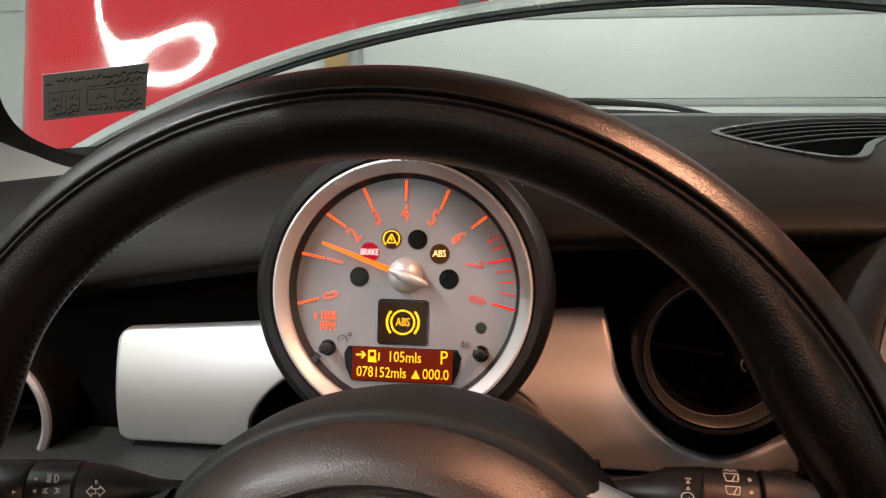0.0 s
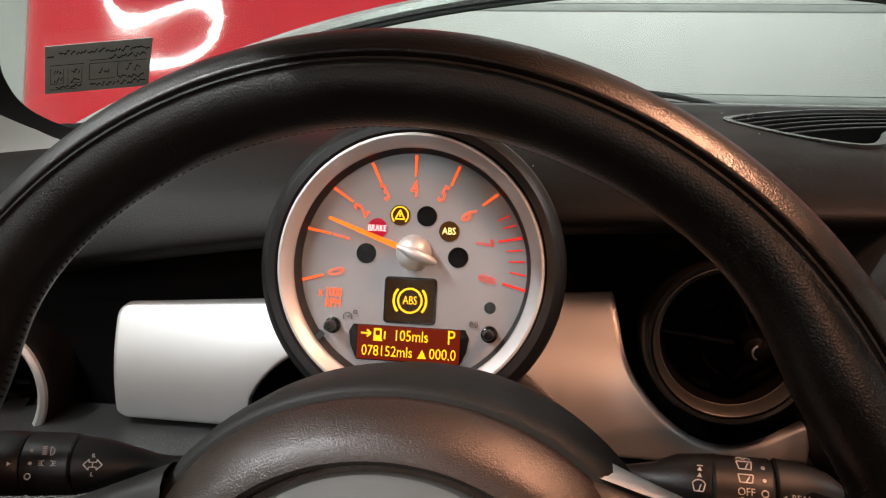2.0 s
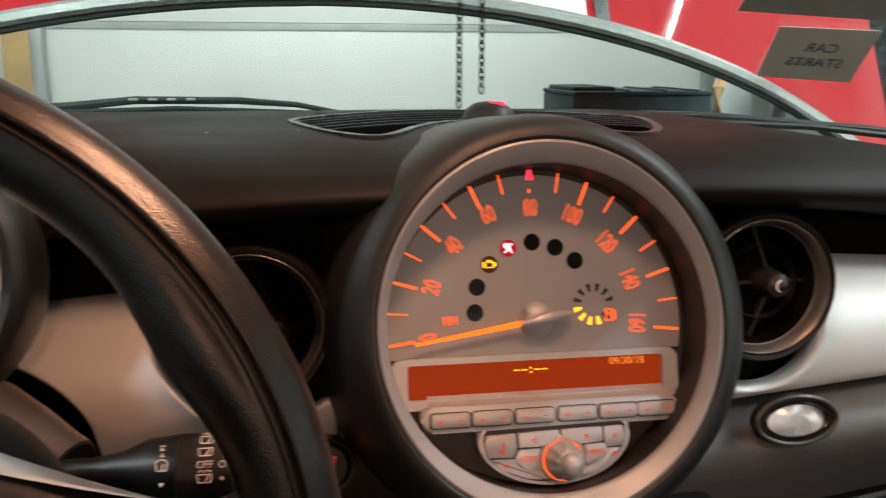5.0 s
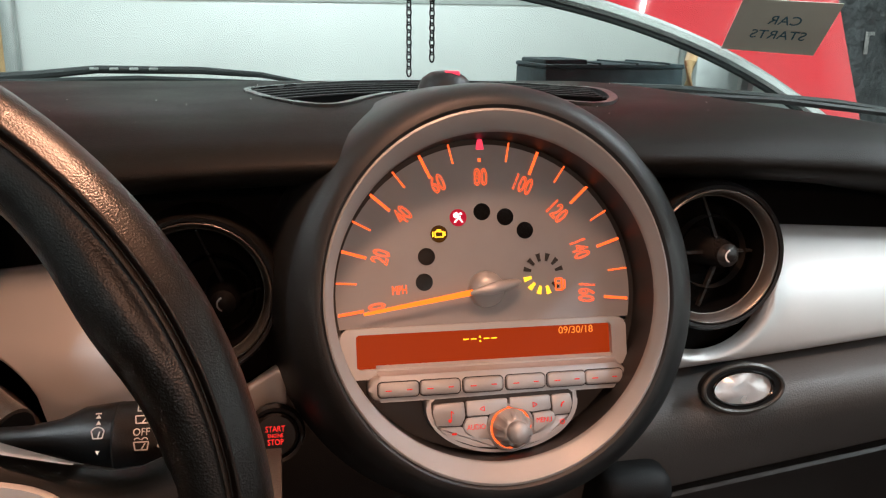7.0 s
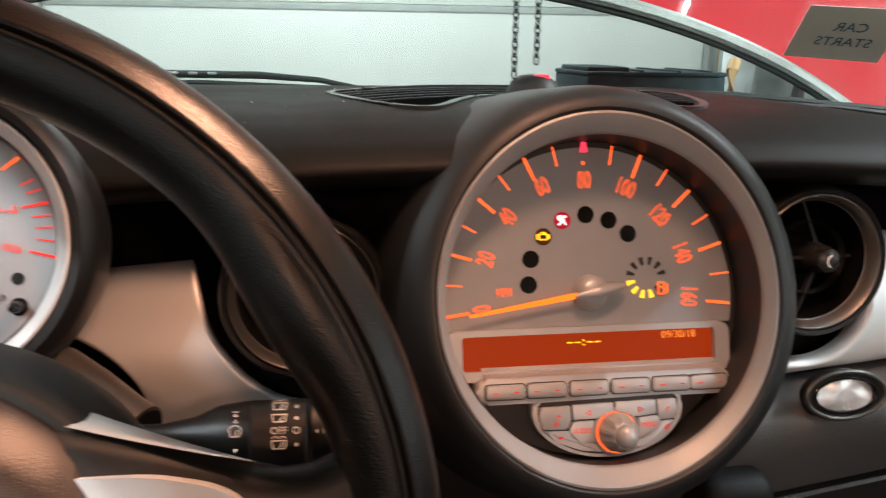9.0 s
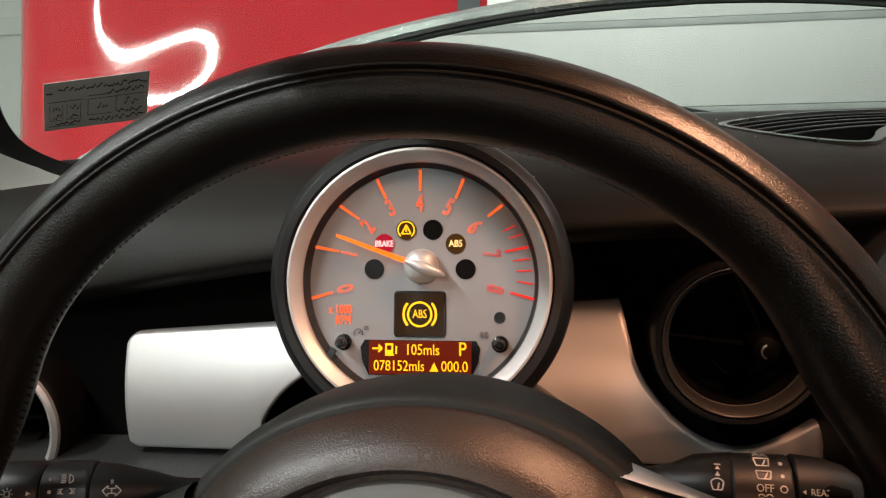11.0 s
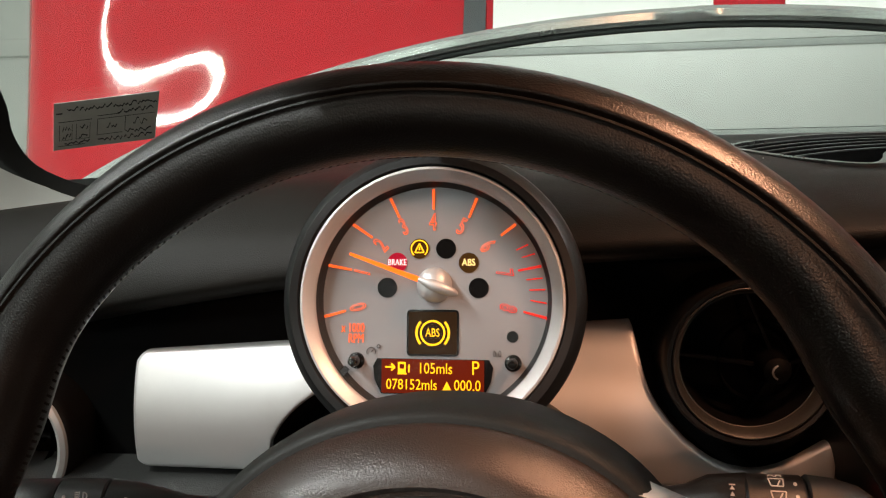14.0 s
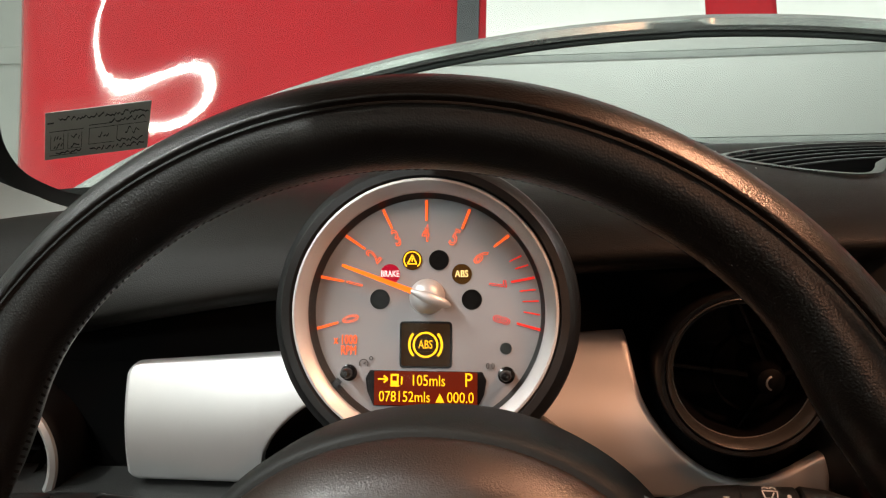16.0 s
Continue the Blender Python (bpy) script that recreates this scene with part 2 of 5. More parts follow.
def prism(poly, z0, z1, bevel=0.0, segments=2):
    """A plate with the outline poly (x, y) from z0 to z1, its front edges eased."""
    bm = bmesh.new()
    a = [bm.verts.new((x, y, z0)) for x, y in poly]
    b = [bm.verts.new((x, y, z1)) for x, y in poly]
    bm.faces.new(a[::-1])
    top = bm.faces.new(b)
    k = len(poly)
    for i in range(k):
        bm.faces.new((a[i], a[(i + 1) % k], b[(i + 1) % k], b[i]))
    if bevel:
        bmesh.ops.bevel(bm, geom=list(top.edges), offset=bevel, segments=segments, affect="EDGES", profile=0.5)
    return bm


def round_rect(cx, cy, w, h, r, n=5, shear=0.0):
    pts = []
    for sx, sy, a0 in ((1, 1, 0), (-1, 1, 90), (-1, -1, 180), (1, -1, 270)):
        for i in range(n + 1):
            a = radians(a0 + 90 * i / n)
            x, y = cx + sx * (w / 2 - r) + r * math.cos(a), cy + sy * (h / 2 - r) + r * math.sin(a)
            pts.append((x, y + shear * (x - cx)))
    return pts


def circle(cx, cy, rx, ry=None, n=40):
    ry = rx if ry is None else ry
    return [(cx + rx * math.cos(2 * math.pi * i / n), cy + ry * math.sin(2 * math.pi * i / n)) for i in range(n)]


def frame_plate(outer, inner, z0, z1):
    """A ring-shaped plate between two outlines of the same number of points."""
    bm = bmesh.new()
    k = len(outer)
    vs = [[bm.verts.new((x, y, z)) for x, y in o] for o, z in ((outer, z0), (outer, z1), (inner, z1), (inner, z0))]
    for a, b in zip(vs, vs[1:] + vs[:1]):
        for i in range(k):
            bm.faces.new((a[i], a[(i + 1) % k], b[(i + 1) % k], b[i]))
    return bm


def tube(points, radius, n=8, closed=False, flat=1.0):
    """A rod along points; radius may be a list."""
    bm = bmesh.new()
    pts = [Vector(p) for p in points]
    k = len(pts)
    rings = []
    ref = Vector((0.12, 0.21, 1)).normalized()
    for i, p in enumerate(pts):
        t = (pts[(i + 1) % k] - pts[i - 1]) if closed else (pts[min(i + 1, k - 1)] - pts[max(i - 1, 0)])
        t.normalize()
        u = t.cross(ref).normalized()
        v = u.cross(t)
        r = radius[i] if isinstance(radius, (list, tuple)) else radius
        rings.append([bm.verts.new(p + r * (math.cos(2 * math.pi * j / n) * u + flat * math.sin(2 * math.pi * j / n) * v)) for j in range(n)])
    for a, b in list(zip(rings, rings[1:])) + ([(rings[-1], rings[0])] if closed else []):
        for j in range(n):
            bm.faces.new((a[j], a[(j + 1) % n], b[(j + 1) % n], b[j]))
    if not closed:
        bm.faces.new(rings[0][::-1])
        bm.faces.new(rings[-1])
    return bm


def sheet(rows, thick=None):
    """A quad sheet through rows of points; with thick, a second skin at that offset and rims."""
    bm = bmesh.new()
    g = [[bm.verts.new(p) for p in r] for r in rows]
    for a, b in zip(g, g[1:]):
        for i in range(len(a) - 1):
            bm.faces.new((a[i], a[i + 1], b[i + 1], b[i]))
    if thick is not None:
        h = [[bm.verts.new(Vector(p) + Vector(thick)) for p in r] for r in rows]
        for a, b in zip(h, h[1:]):
            for i in range(len(a) - 1):
                bm.faces.new((a[i], b[i], b[i + 1], a[i + 1]))
        for p, q in ((g[0], h[0]), (g[-1], h[-1]), ([r[0] for r in g], [r[0] for r in h]), ([r[-1] for r in g], [r[-1] for r in h])):
            for i in range(len(p) - 1):
                bm.faces.new((p[i], p[i + 1], q[i + 1], q[i]))
    return bm


def text_mesh(s, size, at=(0, 0, 0), turn=0.0, narrow=1.0, outline=0.0, depth=0.00012, mirror=False, shear=0.0):
    """Lettering in the built-in font, centred at a point of the xy plane."""
    c = bpy.data.curves.new("lettering", "FONT")
    c.body, c.size, c.align_x, c.align_y = s, size, "CENTER", "CENTER"
    c.resolution_u = 3
    if outline:
        c.fill_mode, c.bevel_depth, c.bevel_resolution = "NONE", outline, 0
    else:
        c.extrude = depth
    ob = new("lettering", c)
    bpy.context.view_layer.update()
    me = bpy.data.meshes.new_from_object(ob.evaluated_get(bpy.context.evaluated_depsgraph_get()))
    bm = bmesh.new()
    bm.from_mesh(me)
    bpy.data.objects.remove(ob)
    bpy.data.curves.remove(c)
    bpy.data.meshes.remove(me)
    sx = -narrow if mirror else narrow
    m = Matrix.Translation(at) @ Matrix.Rotation(radians(turn), 4, "Z") @ Matrix.Diagonal((sx, 1, 1, 1))
    bmesh.ops.transform(bm, matrix=m, verts=bm.verts)
    return bm


def join(*bms):
    out = bms[0]
    for b in bms[1:]:
        me = bpy.data.meshes.new("tmp")
        b.to_mesh(me)
        b.free()
        out.from_mesh(me)
        bpy.data.meshes.remove(me)
    return out


def bar(x0, y0, x1, y1, w0, w1, z=0.0004, h=0.0003):
    """A tapered flat stroke from one point of the xy plane to another."""
    d = Vector((x1 - x0, y1 - y0)).normalized()
    q = Vector((-d.y, d.x))
    return prism([(x0 + q.x * w0 / 2, y0 + q.y * w0 / 2), (x0 - q.x * w0 / 2, y0 - q.y * w0 / 2),
                  (x1 - q.x * w1 / 2, y1 - q.y * w1 / 2), (x1 + q.x * w1 / 2, y1 + q.y * w1 / 2)], z, z + h)


def ring_stroke(cx, cy, r, w, a0=0, a1=360, n=28, z=0.0005):
    """A flat arc stroke."""
    pts = [radians(a0 + (a1 - a0) * i / n) for i in range(n + 1)]
    rows = [[(cx + k * math.cos(a), cy + k * math.sin(a), z) for a in pts] for k in (r - w / 2, r + w / 2)]
    return sheet(rows, (0, 0, 0.0002))

# ---------------------------------------------------------------- garage
GX0, GX1, GY0, GY1, GZ = -3.9, 3.9, -3.6, 4.35, 2.6
floor = whole("floor", box(GX1 - GX0, GY1 - GY0, 0.1, ((GX0 + GX1) / 2, (GY0 + GY1) / 2, -0.05)), CONCRETE, "stained grey concrete garage floor", "floor", "structure")
ceiling = whole("ceiling", box(GX1 - GX0 + 0.3, GY1 - GY0 + 0.3, 0.1, ((GX0 + GX1) / 2, (GY0 + GY1) / 2, GZ + 0.05)), WALL, "white painted garage ceiling", "ceiling", "structure")
whole("wall_west", box(0.12, GY1 - GY0, GZ, (GX0 - 0.06, (GY0 + GY1) / 2, GZ / 2)), WALL, "white painted garage side wall", "wall", "structure")
whole("wall_east", box(0.12, GY1 - GY0, GZ, (GX1 + 0.06, (GY0 + GY1) / 2, GZ / 2)), WALL, "white painted garage side wall", "wall", "structure")
whole("wall_south", box(GX1 - GX0 + 0.24, 0.12, GZ, ((GX0 + GX1) / 2, GY0 - 0.06, GZ / 2)), WALL, "white painted garage back wall", "wall", "structure")
DX0, DX1, DTOP = -1.03, 2.30, 2.2
north = thing("wall_north", pose(0, GY1, 0), "white garage front wall round a wide sectional door", "wall", kind="structure")
part("wall_panel", box(DX0 - 0.12 - GX0, 0.12, GZ, ((GX0 + DX0 - 0.12) / 2, 0.06, GZ / 2)), WALL, north)
part("wall_panel", box(GX1 - DX1 - 0.12, 0.12, GZ, ((GX1 + DX1 + 0.12) / 2, 0.06, GZ / 2)), WALL, north)
part("wall_panel", box(DX1 - DX0 + 0.24, 0.12, GZ - DTOP, ((DX0 + DX1) / 2, 0.06, (GZ + DTOP) / 2)), WALL, north)
part("ledge", box(DX0 - 0.16 - GX0, 0.03, 0.09, ((GX0 + DX0 - 0.16) / 2, -0.012, 1.37), 0.006), WALL, north)
part("jamb", box(0.13, 0.16, DTOP + 0.12, (DX0 - 0.105, 0.02, DTOP / 2 + 0.06), 0.004), WOOD, north, "bare pine door jamb")
part("jamb", box(0.13, 0.16, DTOP + 0.12, (DX1 + 0.105, 0.02, DTOP / 2 + 0.06), 0.004), WOOD, north, "bare pine door jamb")

gdoor = thing("garage_door", pose(0, GY1, 0), "closed white steel sectional garage door", "garage door", kind="structure")
JOINTS = [0.0, 0.42, 0.84, 1.265, 1.74, DTOP]
for za, zb in zip(JOINTS, JOINTS[1:]):
    part("panel", box(DX1 - DX0, 0.05, zb - za - 0.012, ((DX0 + DX1) / 2, 0.03, (za + zb) / 2), 0.006), DOORPANEL, gdoor)
# Soft shade below each door joint, built as a grey strip.
for z in JOINTS[1:-1]:
    part("joint_cover", box(DX1 - DX0, 0.010, 0.034, ((DX0 + DX1) / 2, 0.001, z - 0.012), 0.003), JOINTSHADE, gdoor)
for x in (DX0 - 0.015, DX1 + 0.015):
    part("track", box(0.06, 0.06, DTOP, (x, -0.035, DTOP / 2), 0.008), STEEL, gdoor, "galvanised door track")

# Made-up board standing in for an unidentified grey area past the bonnet.
whole("grey_board", box(0.62, 0.04, 1.12, (2.41, 3.78, 0.56), 0.004), STEEL, "grey board filling an unidentified grey area by the garage door", "board")
tarp = thing("hanging_tarp", pose(2.60, 3.0, 0), "charcoal tarp with pale lettering hung on a stand", "tarp")
part("cloth", sheet([[(-0.36 + 0.06 * i, 0.012 * math.sin(i * 1.7), z) for i in range(13)] for z in (0.35, 0.8, 1.2, 1.6)], (0, 0.006, 0)), BANNER, tarp)
for x, z, w, h in ((-0.20, 1.075, 0.016, 0.085), (-0.185, 1.11, 0.030, 0.014), (-0.10, 1.075, 0.014, 0.085), (-0.085, 1.11, 0.045, 0.014), (-0.085, 1.075, 0.035, 0.012), (0.0, 1.075, 0.016, 0.085), (0.05, 1.075, 0.016, 0.085), (0.025, 1.112, 0.05, 0.012), (0.025, 1.038, 0.05, 0.012)):
    part("letter_bar", box(w, 0.004, h, (x, -0.018, z), 0.001), BANNERINK, tarp)
for x in (-0.36, 0.36):
    part("pole", tube([(x, 0.02, 0), (x, 0.02, 1.65)], 0.012), STEEL, tarp)

for tx, ty, turn, watts in TUBES:
    fx = thing("tube_light", pose(tx, ty, 2.6, 0, 0, -turn), "white fluorescent batten light, placed unseen on the ceiling", "ceiling light", "garage tube lights")
    part("housing", box(0.14, 1.3, 0.05, (0, 0, -0.026), 0.008), WALL, fx)
    part("tube", tube([(0, -0.6, -0.064), (0, 0.6, -0.064)], 0.013, 12), TUBEGLOW, fx, "glowing tube")

# ---------------------------------------------------------------- raised bonnet, seen from its painted side
HC, HY = 0.205, 1.02


def hood_low(x):
    u = abs(x - HC)
    return 1.179 - 0.28 * u ** 2 - (0.02 if x < HC else 0.12) * u ** 4


def hood_y(x, s):
    u = abs(x - HC)
    # Bump fitted so the tubes' reflected streaks bend right in the camera's view.
    if x < HC:
        streak_bump = 0.0259 * math.exp(-((u - 0.6852) / 0.1690) ** 2 - ((s - 0.1383 - 0.604 * (u - 0.6852)) / 0.1522) ** 2) + -0.0195 * (u - 0.7) + 0.0003 * (u - 0.7) ** 2
    else:
        streak_bump = 0.0165 * math.exp(-((u - 0.6923) / 0.0857) ** 2 - ((s - 0.0810) / 0.0814) ** 2)
    roll = 12.0 * max(0.0, u - 0.905 - 0.22 * s) ** 2
    return HY + 0.40 * s + 0.0784 * u ** 2 + 0.0336 * u ** 4 + 0.03 * math.sin(min(s, 1.0) * 2.6) + streak_bump + roll


def hood_rows(x0, x1, nx, off=0.0, s0=0.0):
    rows = []
    for j in range(45):
        s = s0 + (1.0 - s0) * (j / 44) ** 1.5
        row = []
        for i in range(nx + 1):
            x = x0 + (x1 - x0) * i / nx
            z = hood_low(x) + 0.95 * s
            row.append((x, hood_y(x, s) - off, z))
        rows.append(row)
    return rows


bonnet = thing("bonnet", pose(0, 0, 0), "raised glossy red car bonnet with white racing stripes", "car bonnet")
part("panel", sheet(hood_rows(-0.845, 1.045, 190), (0, 0.02, 0)), RED, bonnet)
SC = 0.262
for x0, x1 in ((SC - 0.290, SC - 0.039), (SC + 0.039, SC + 0.275)):
    part("stripe", sheet(hood_rows(x0, x1, 14, 0.003), (0, 0.001, 0)), WHITEPAINT, bonnet, "white racing stripe")
for x0, x1 in ((SC - 0.326, SC - 0.299), (SC + 0.287, SC + 0.306)):
    part("pinstripe", sheet(hood_rows(x0, x1, 3, 0.003), (0, 0.001, 0)), GREYPAINT, bonnet, "dark grey border line")
XS = [-0.845 + 1.89 * i / 70 for i in range(71)]
part("rear_edge", sheet([[(x, hood_y(x, 0) - 0.012 - 0.004 * k, hood_low(x) + dz) for x in XS] for k, dz in ((0, 0.007), (1, 0.003), (1, -0.005), (0, -0.010))], (0, 0.02, 0)), FLANGE, bonnet, "bright folded rear edge")
for side in (-1, 1):
    x = HC + side * 0.66
    part("hinge_arm", tube([(x, hood_y(x, 0.05) + 0.03, hood_low(x) + 0.05), (x, 1.16, 0.93), (x, 1.18, 0.86)], 0.012, 8), STEEL, bonnet, "steel hinge arm")
part("seal", tube([(x, hood_y(x, 0) - 0.006, hood_low(x) - 0.0135) for x in XS], 0.0042, 8), RUBBER, bonnet, "black rubber seal")

whole("engine_bay", box(1.84, 0.95, 0.60, (0.18, 1.64, 0.565), 0.03), RUBBER, "dark engine bay under the raised bonnet", "engine bay", "structure")
airbox = thing("air_box", pose(0.788, 1.55, 0.860), "dark green-black air box standing in the engine bay", "air box")
part("body", box(0.261, 0.20, 0.180, (0, 0, 0.090), 0.006), TOOLDARK, airbox)
part("lid", box(0.263, 0.202, 0.008, (0, 0, 0.183), 0.003), TOOLDARK, airbox)
part("raised_end", box(0.078, 0.16, 0.010, (-0.089, -0.01, 0.190), 0.003), TOOLDARK, airbox)
part("label", box(0.11, 0.004, 0.035, (-0.01, -0.102, 0.125), 0.001), PAPERGREY, airbox, "pale label plate")
for x in (-0.03, 0.04, 0.10):
    part("rib", box(0.006, 0.2, 0.004, (x, 0, 0.188), 0.001), TOOLDARK, airbox)
whole("tan_hose", tube([(0.945, 1.46, 0.86), (0.941, 1.46, 0.94), (0.936, 1.465, 1.00), (0.941, 1.475, 1.050), (0.953, 1.49, 1.066)], 0.011, 14), WOOD, "tan rubber hose rising beside the air box", "hose")
for wx in (-0.45, 0.77):
    whole("front_tyre", tube([(wx - 0.09, 1.55, 0.29), (wx + 0.09, 1.55, 0.29)], 0.29, 40), RUBBER, "black front tyre under the engine bay", "tyre", group="front tyres")
# ---------------------------------------------------------------- car cabin shell
CX = 0.32


def screen_y(x, z):
    return 1.05 - 0.33 * ((x - CX) / 0.78) ** 2 - 1.5 * (z - 1.02)


def screen_rows(x0, x1, nx, z0, z1, nz, off=0.0):
    return [[(x0 + (x1 - x0) * i / nx, screen_y(x0 + (x1 - x0) * i / nx, z0 + (z1 - z0) * j / nz) - off, z0 + (z1 - z0) * j / nz)
             for i in range(nx + 1)] for j in range(nz + 1)]


glass_ob = whole("windscreen", sheet(screen_rows(CX - 0.80, CX + 0.80, 30, 1.0, 1.40, 8), (0, 0.004, 0.002)), WINDSCREEN, "clear car windscreen with a black printed edge", "windscreen", "structure")
glass_ob.visible_shadow = False

FRIT_KNOTS = [(-0.372, 1.16), (-0.384, 1.1295), (-0.396, 1.1029), (-0.411, 1.0783), (-0.419, 1.055), (-0.4165, 1.0384), (-0.4035, 1.0235), (-0.37, 1.010), (-0.32, 1.001)]


def spline(pts, n):
    """n points a span along a smooth curve through pts."""
    out = []
    k = len(pts)
    for i in range(k - 1):
        p0, p1, p2, p3 = (Vector(pts[max(i - 1, 0)]), Vector(pts[i]), Vector(pts[i + 1]), Vector(pts[min(i + 2, k - 1)]))
        for j in range(n):
            t = j / n
            out.append(0.5 * (2 * p1 + (p2 - p0) * t + (2 * p0 - 5 * p1 + 4 * p2 - p3) * t * t + (3 * p1 - p0 - 3 * p2 + p3) * t ** 3))
    return out + [Vector(pts[-1])]


FRIT = [(p.x, p.y) for p in spline(FRIT_KNOTS, 5)]
for side in (1, -1):
    px = lambda x: CX + side * (x - CX)
    inner = [(px(x), screen_y(x, z) - 0.004, z) for x, z in FRIT]
    outer = []
    for i, (x, z) in enumerate(FRIT):
        a, b = FRIT[max(i - 1, 0)], FRIT[min(i + 1, len(FRIT) - 1)]
        t = Vector((b[0] - a[0], b[1] - a[1])).normalized()
        q = (x + t.y * 0.024, z - t.x * 0.024)
        outer.append((px(q[0]), screen_y(q[0], q[1]) - 0.004, q[1]))
    whole("windscreen_border", sheet([inner, outer], (0, -0.001, 0)), BLACK, "black printed border on the windscreen glass", "windscreen border", "structure")
    trim = []
    for k, (d, dy) in enumerate(((0.018, -0.006), (0.026, -0.03), (0.07, -0.06), (0.14, -0.075), (0.22, -0.05))):
        row = []
        for i, (x, z) in enumerate(FRIT):
            a, b = FRIT[max(i - 1, 0)], FRIT[min(i + 1, len(FRIT) - 1)]
            t = Vector((b[0] - a[0], b[1] - a[1])).normalized()
            row.append((px(x + t.y * d), screen_y(x + t.y * 0.03, z - t.x * 0.03) + dy, z - t.x * d))
        trim.append(row)
    whole("windscreen_pillar_trim", sheet(trim), PILLAR, "pale grey moulded windscreen pillar trim", "pillar trim", "structure")
    lean = [(px(-0.64 + 0.10 * s), 0.62 - 0.62 * s, 1.14 + 0.32 * s) for s in (0, 0.25, 0.5, 0.75, 1)]
    whole("windscreen_pillar", tube(lean, [0.05, 0.045, 0.042, 0.04, 0.04], 14), PILLAR, "pale grey windscreen pillar", "pillar", "structure")

whole("roof_lining", sheet([[(CX - 0.56 + 1.12 * i / 12, y, 1.415 - 0.05 * ((i - 6) / 6) ** 2 - 0.04 * (1 - s)) for i in range(13)] for y, s in ((0.44, 0), (0.3, 0.4), (0.0, 1), (-0.6, 1), (-1.3, 0.6))], (0, 0, 0.03)), HEADLINER, "pale grey cloth roof lining", "roof lining", "structure")
# Fixtures added out of view to house the warm lamps.
for lx, ly, lz, long in ADDED_LAMPS:
    roof_lamp = thing("roof_lamp", pose(lx, ly, lz), "small warm lamp added unseen under the roof lining", "lamp", "roof lamps")
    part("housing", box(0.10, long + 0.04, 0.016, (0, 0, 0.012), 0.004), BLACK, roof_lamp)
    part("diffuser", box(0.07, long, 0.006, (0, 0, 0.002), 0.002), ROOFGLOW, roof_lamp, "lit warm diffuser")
for side, nm in ((-1, "left"), (1, "right")):
    x = CX + side * 0.74
    whole("door_panel", box(0.08, 1.75, 0.66, (x, -0.27, 0.62), 0.02), DASH_FLAT, "black moulded car door panel below the window", "door panel", "structure")
    whole("rear_pillar", box(0.10, 0.30, 0.55, (CX + side * 0.68, -0.98, 1.15), 0.02), HEADLINER, "grey cloth rear pillar", "pillar", "structure")
whole("rear_bulkhead", box(1.5, 0.08, 0.75, (CX, -1.25, 0.68), 0.02), CARPET, "black carpeted rear panel", "panel", "structure")
whole("cabin_floor", box(1.5, 2.3, 0.05, (CX, -0.15, 0.28)), CARPET, "black carpeted cabin floor", "floor", "structure")
whole("bulkhead", box(1.56, 0.05, 0.72, (CX, 0.82, 0.64)), CARPET, "black carpeted front bulkhead", "panel", "structure")

# ---------------------------------------------------------------- dashboard
FRONT = 0.43


def smooth(a, b, x):
    t = min(max((x - a) / (b - a), 0.0), 1.0)
    return t * t * (3 - 2 * t)


def side_fall(x):
    """How far the dash top sinks towards the passenger's side."""
    return 0.0125 * (max(0.0, x - CX - 0.18) / 0.1) ** 1.3


def dash_profile(x):
    """Points (y, z) of the soft upper dash, from under the lip over the top to the windscreen."""
    u = abs(x - CX)
    fy = FRONT + 0.006 + 0.03 * (u / 0.8) ** 2
    back = min(screen_y(x, 1.015) + 0.03, 1.02)
    lip = 1.0315 - 0.14 * u ** 2
    top = 1.0555
    h = top - lip
    pts = [(fy + 0.062, lip - 0.0165), (fy + 0.032, lip - 0.015), (fy + 0.013, lip - 0.011), (fy + 0.003, lip - 0.006), (fy, lip), (fy + 0.005, lip + 0.22 * h), (fy + 0.018, lip + 0.50 * h),
           (fy + 0.045, lip + 0.80 * h), (fy + 0.082, lip + 0.96 * h), (fy + 0.17, top), (0.66, top), (0.72, top), (0.78, top - 0.0010), (0.45 + 0.45 * back, top - 0.007), (back, top - 0.014)]
    if x < CX:
        return [(y, z - 0.10 * max(0.0, (u - 0.40) / 0.4) ** 1.4 * smooth(0.43, 0.74, y) - 0.010 * max(0.0, (u - 0.40) / 0.4)) for y, z in pts]
    return [(y, z - side_fall(x) * smooth(0.41, 0.56, y) * (1 - 0.12 * smooth(0.70, 0.95, y)) - 0.010 * max(0.0, (u - 0.40) / 0.4)) for y, z in pts]


# boomerang opening of the demister grille, half of it, about the car's middle line
HALF = [(0.0, 0.775), (0.05, 0.762), (0.0925, 0.727), (0.122, 0.692), (0.137, 0.660), (0.130, 0.615), (0.113, 0.560), (0.095, 0.525), (0.082, 0.5215), (0.069, 0.548), (0.055, 0.585), (0.030, 0.628), (0.0, 0.645)]
GRILLE = [(CX + p.x, p.y) for p in spline(HALF, 5)]
GRILLE += [(2 * CX - x, y) for x, y in GRILLE[::-1][1:-1]]


def inside(x, y, poly):
    hit = False
    for (x0, y0), (x1, y1) in zip(poly, poly[1:] + poly[:1]):
        if (y0 > y) != (y1 > y) and x < x0 + (x1 - x0) * (y - y0) / (y1 - y0):
            hit = not hit
    return hit


def grown(poly, d):
    out = []
    for i in range(len(poly)):
        a, b = Vector(poly[i - 1]), Vector(poly[(i + 1) % len(poly)])
        t = (b - a).normalized()
        out.append((poly[i][0] - t.y * d, poly[i][1] + t.x * d))
    return out


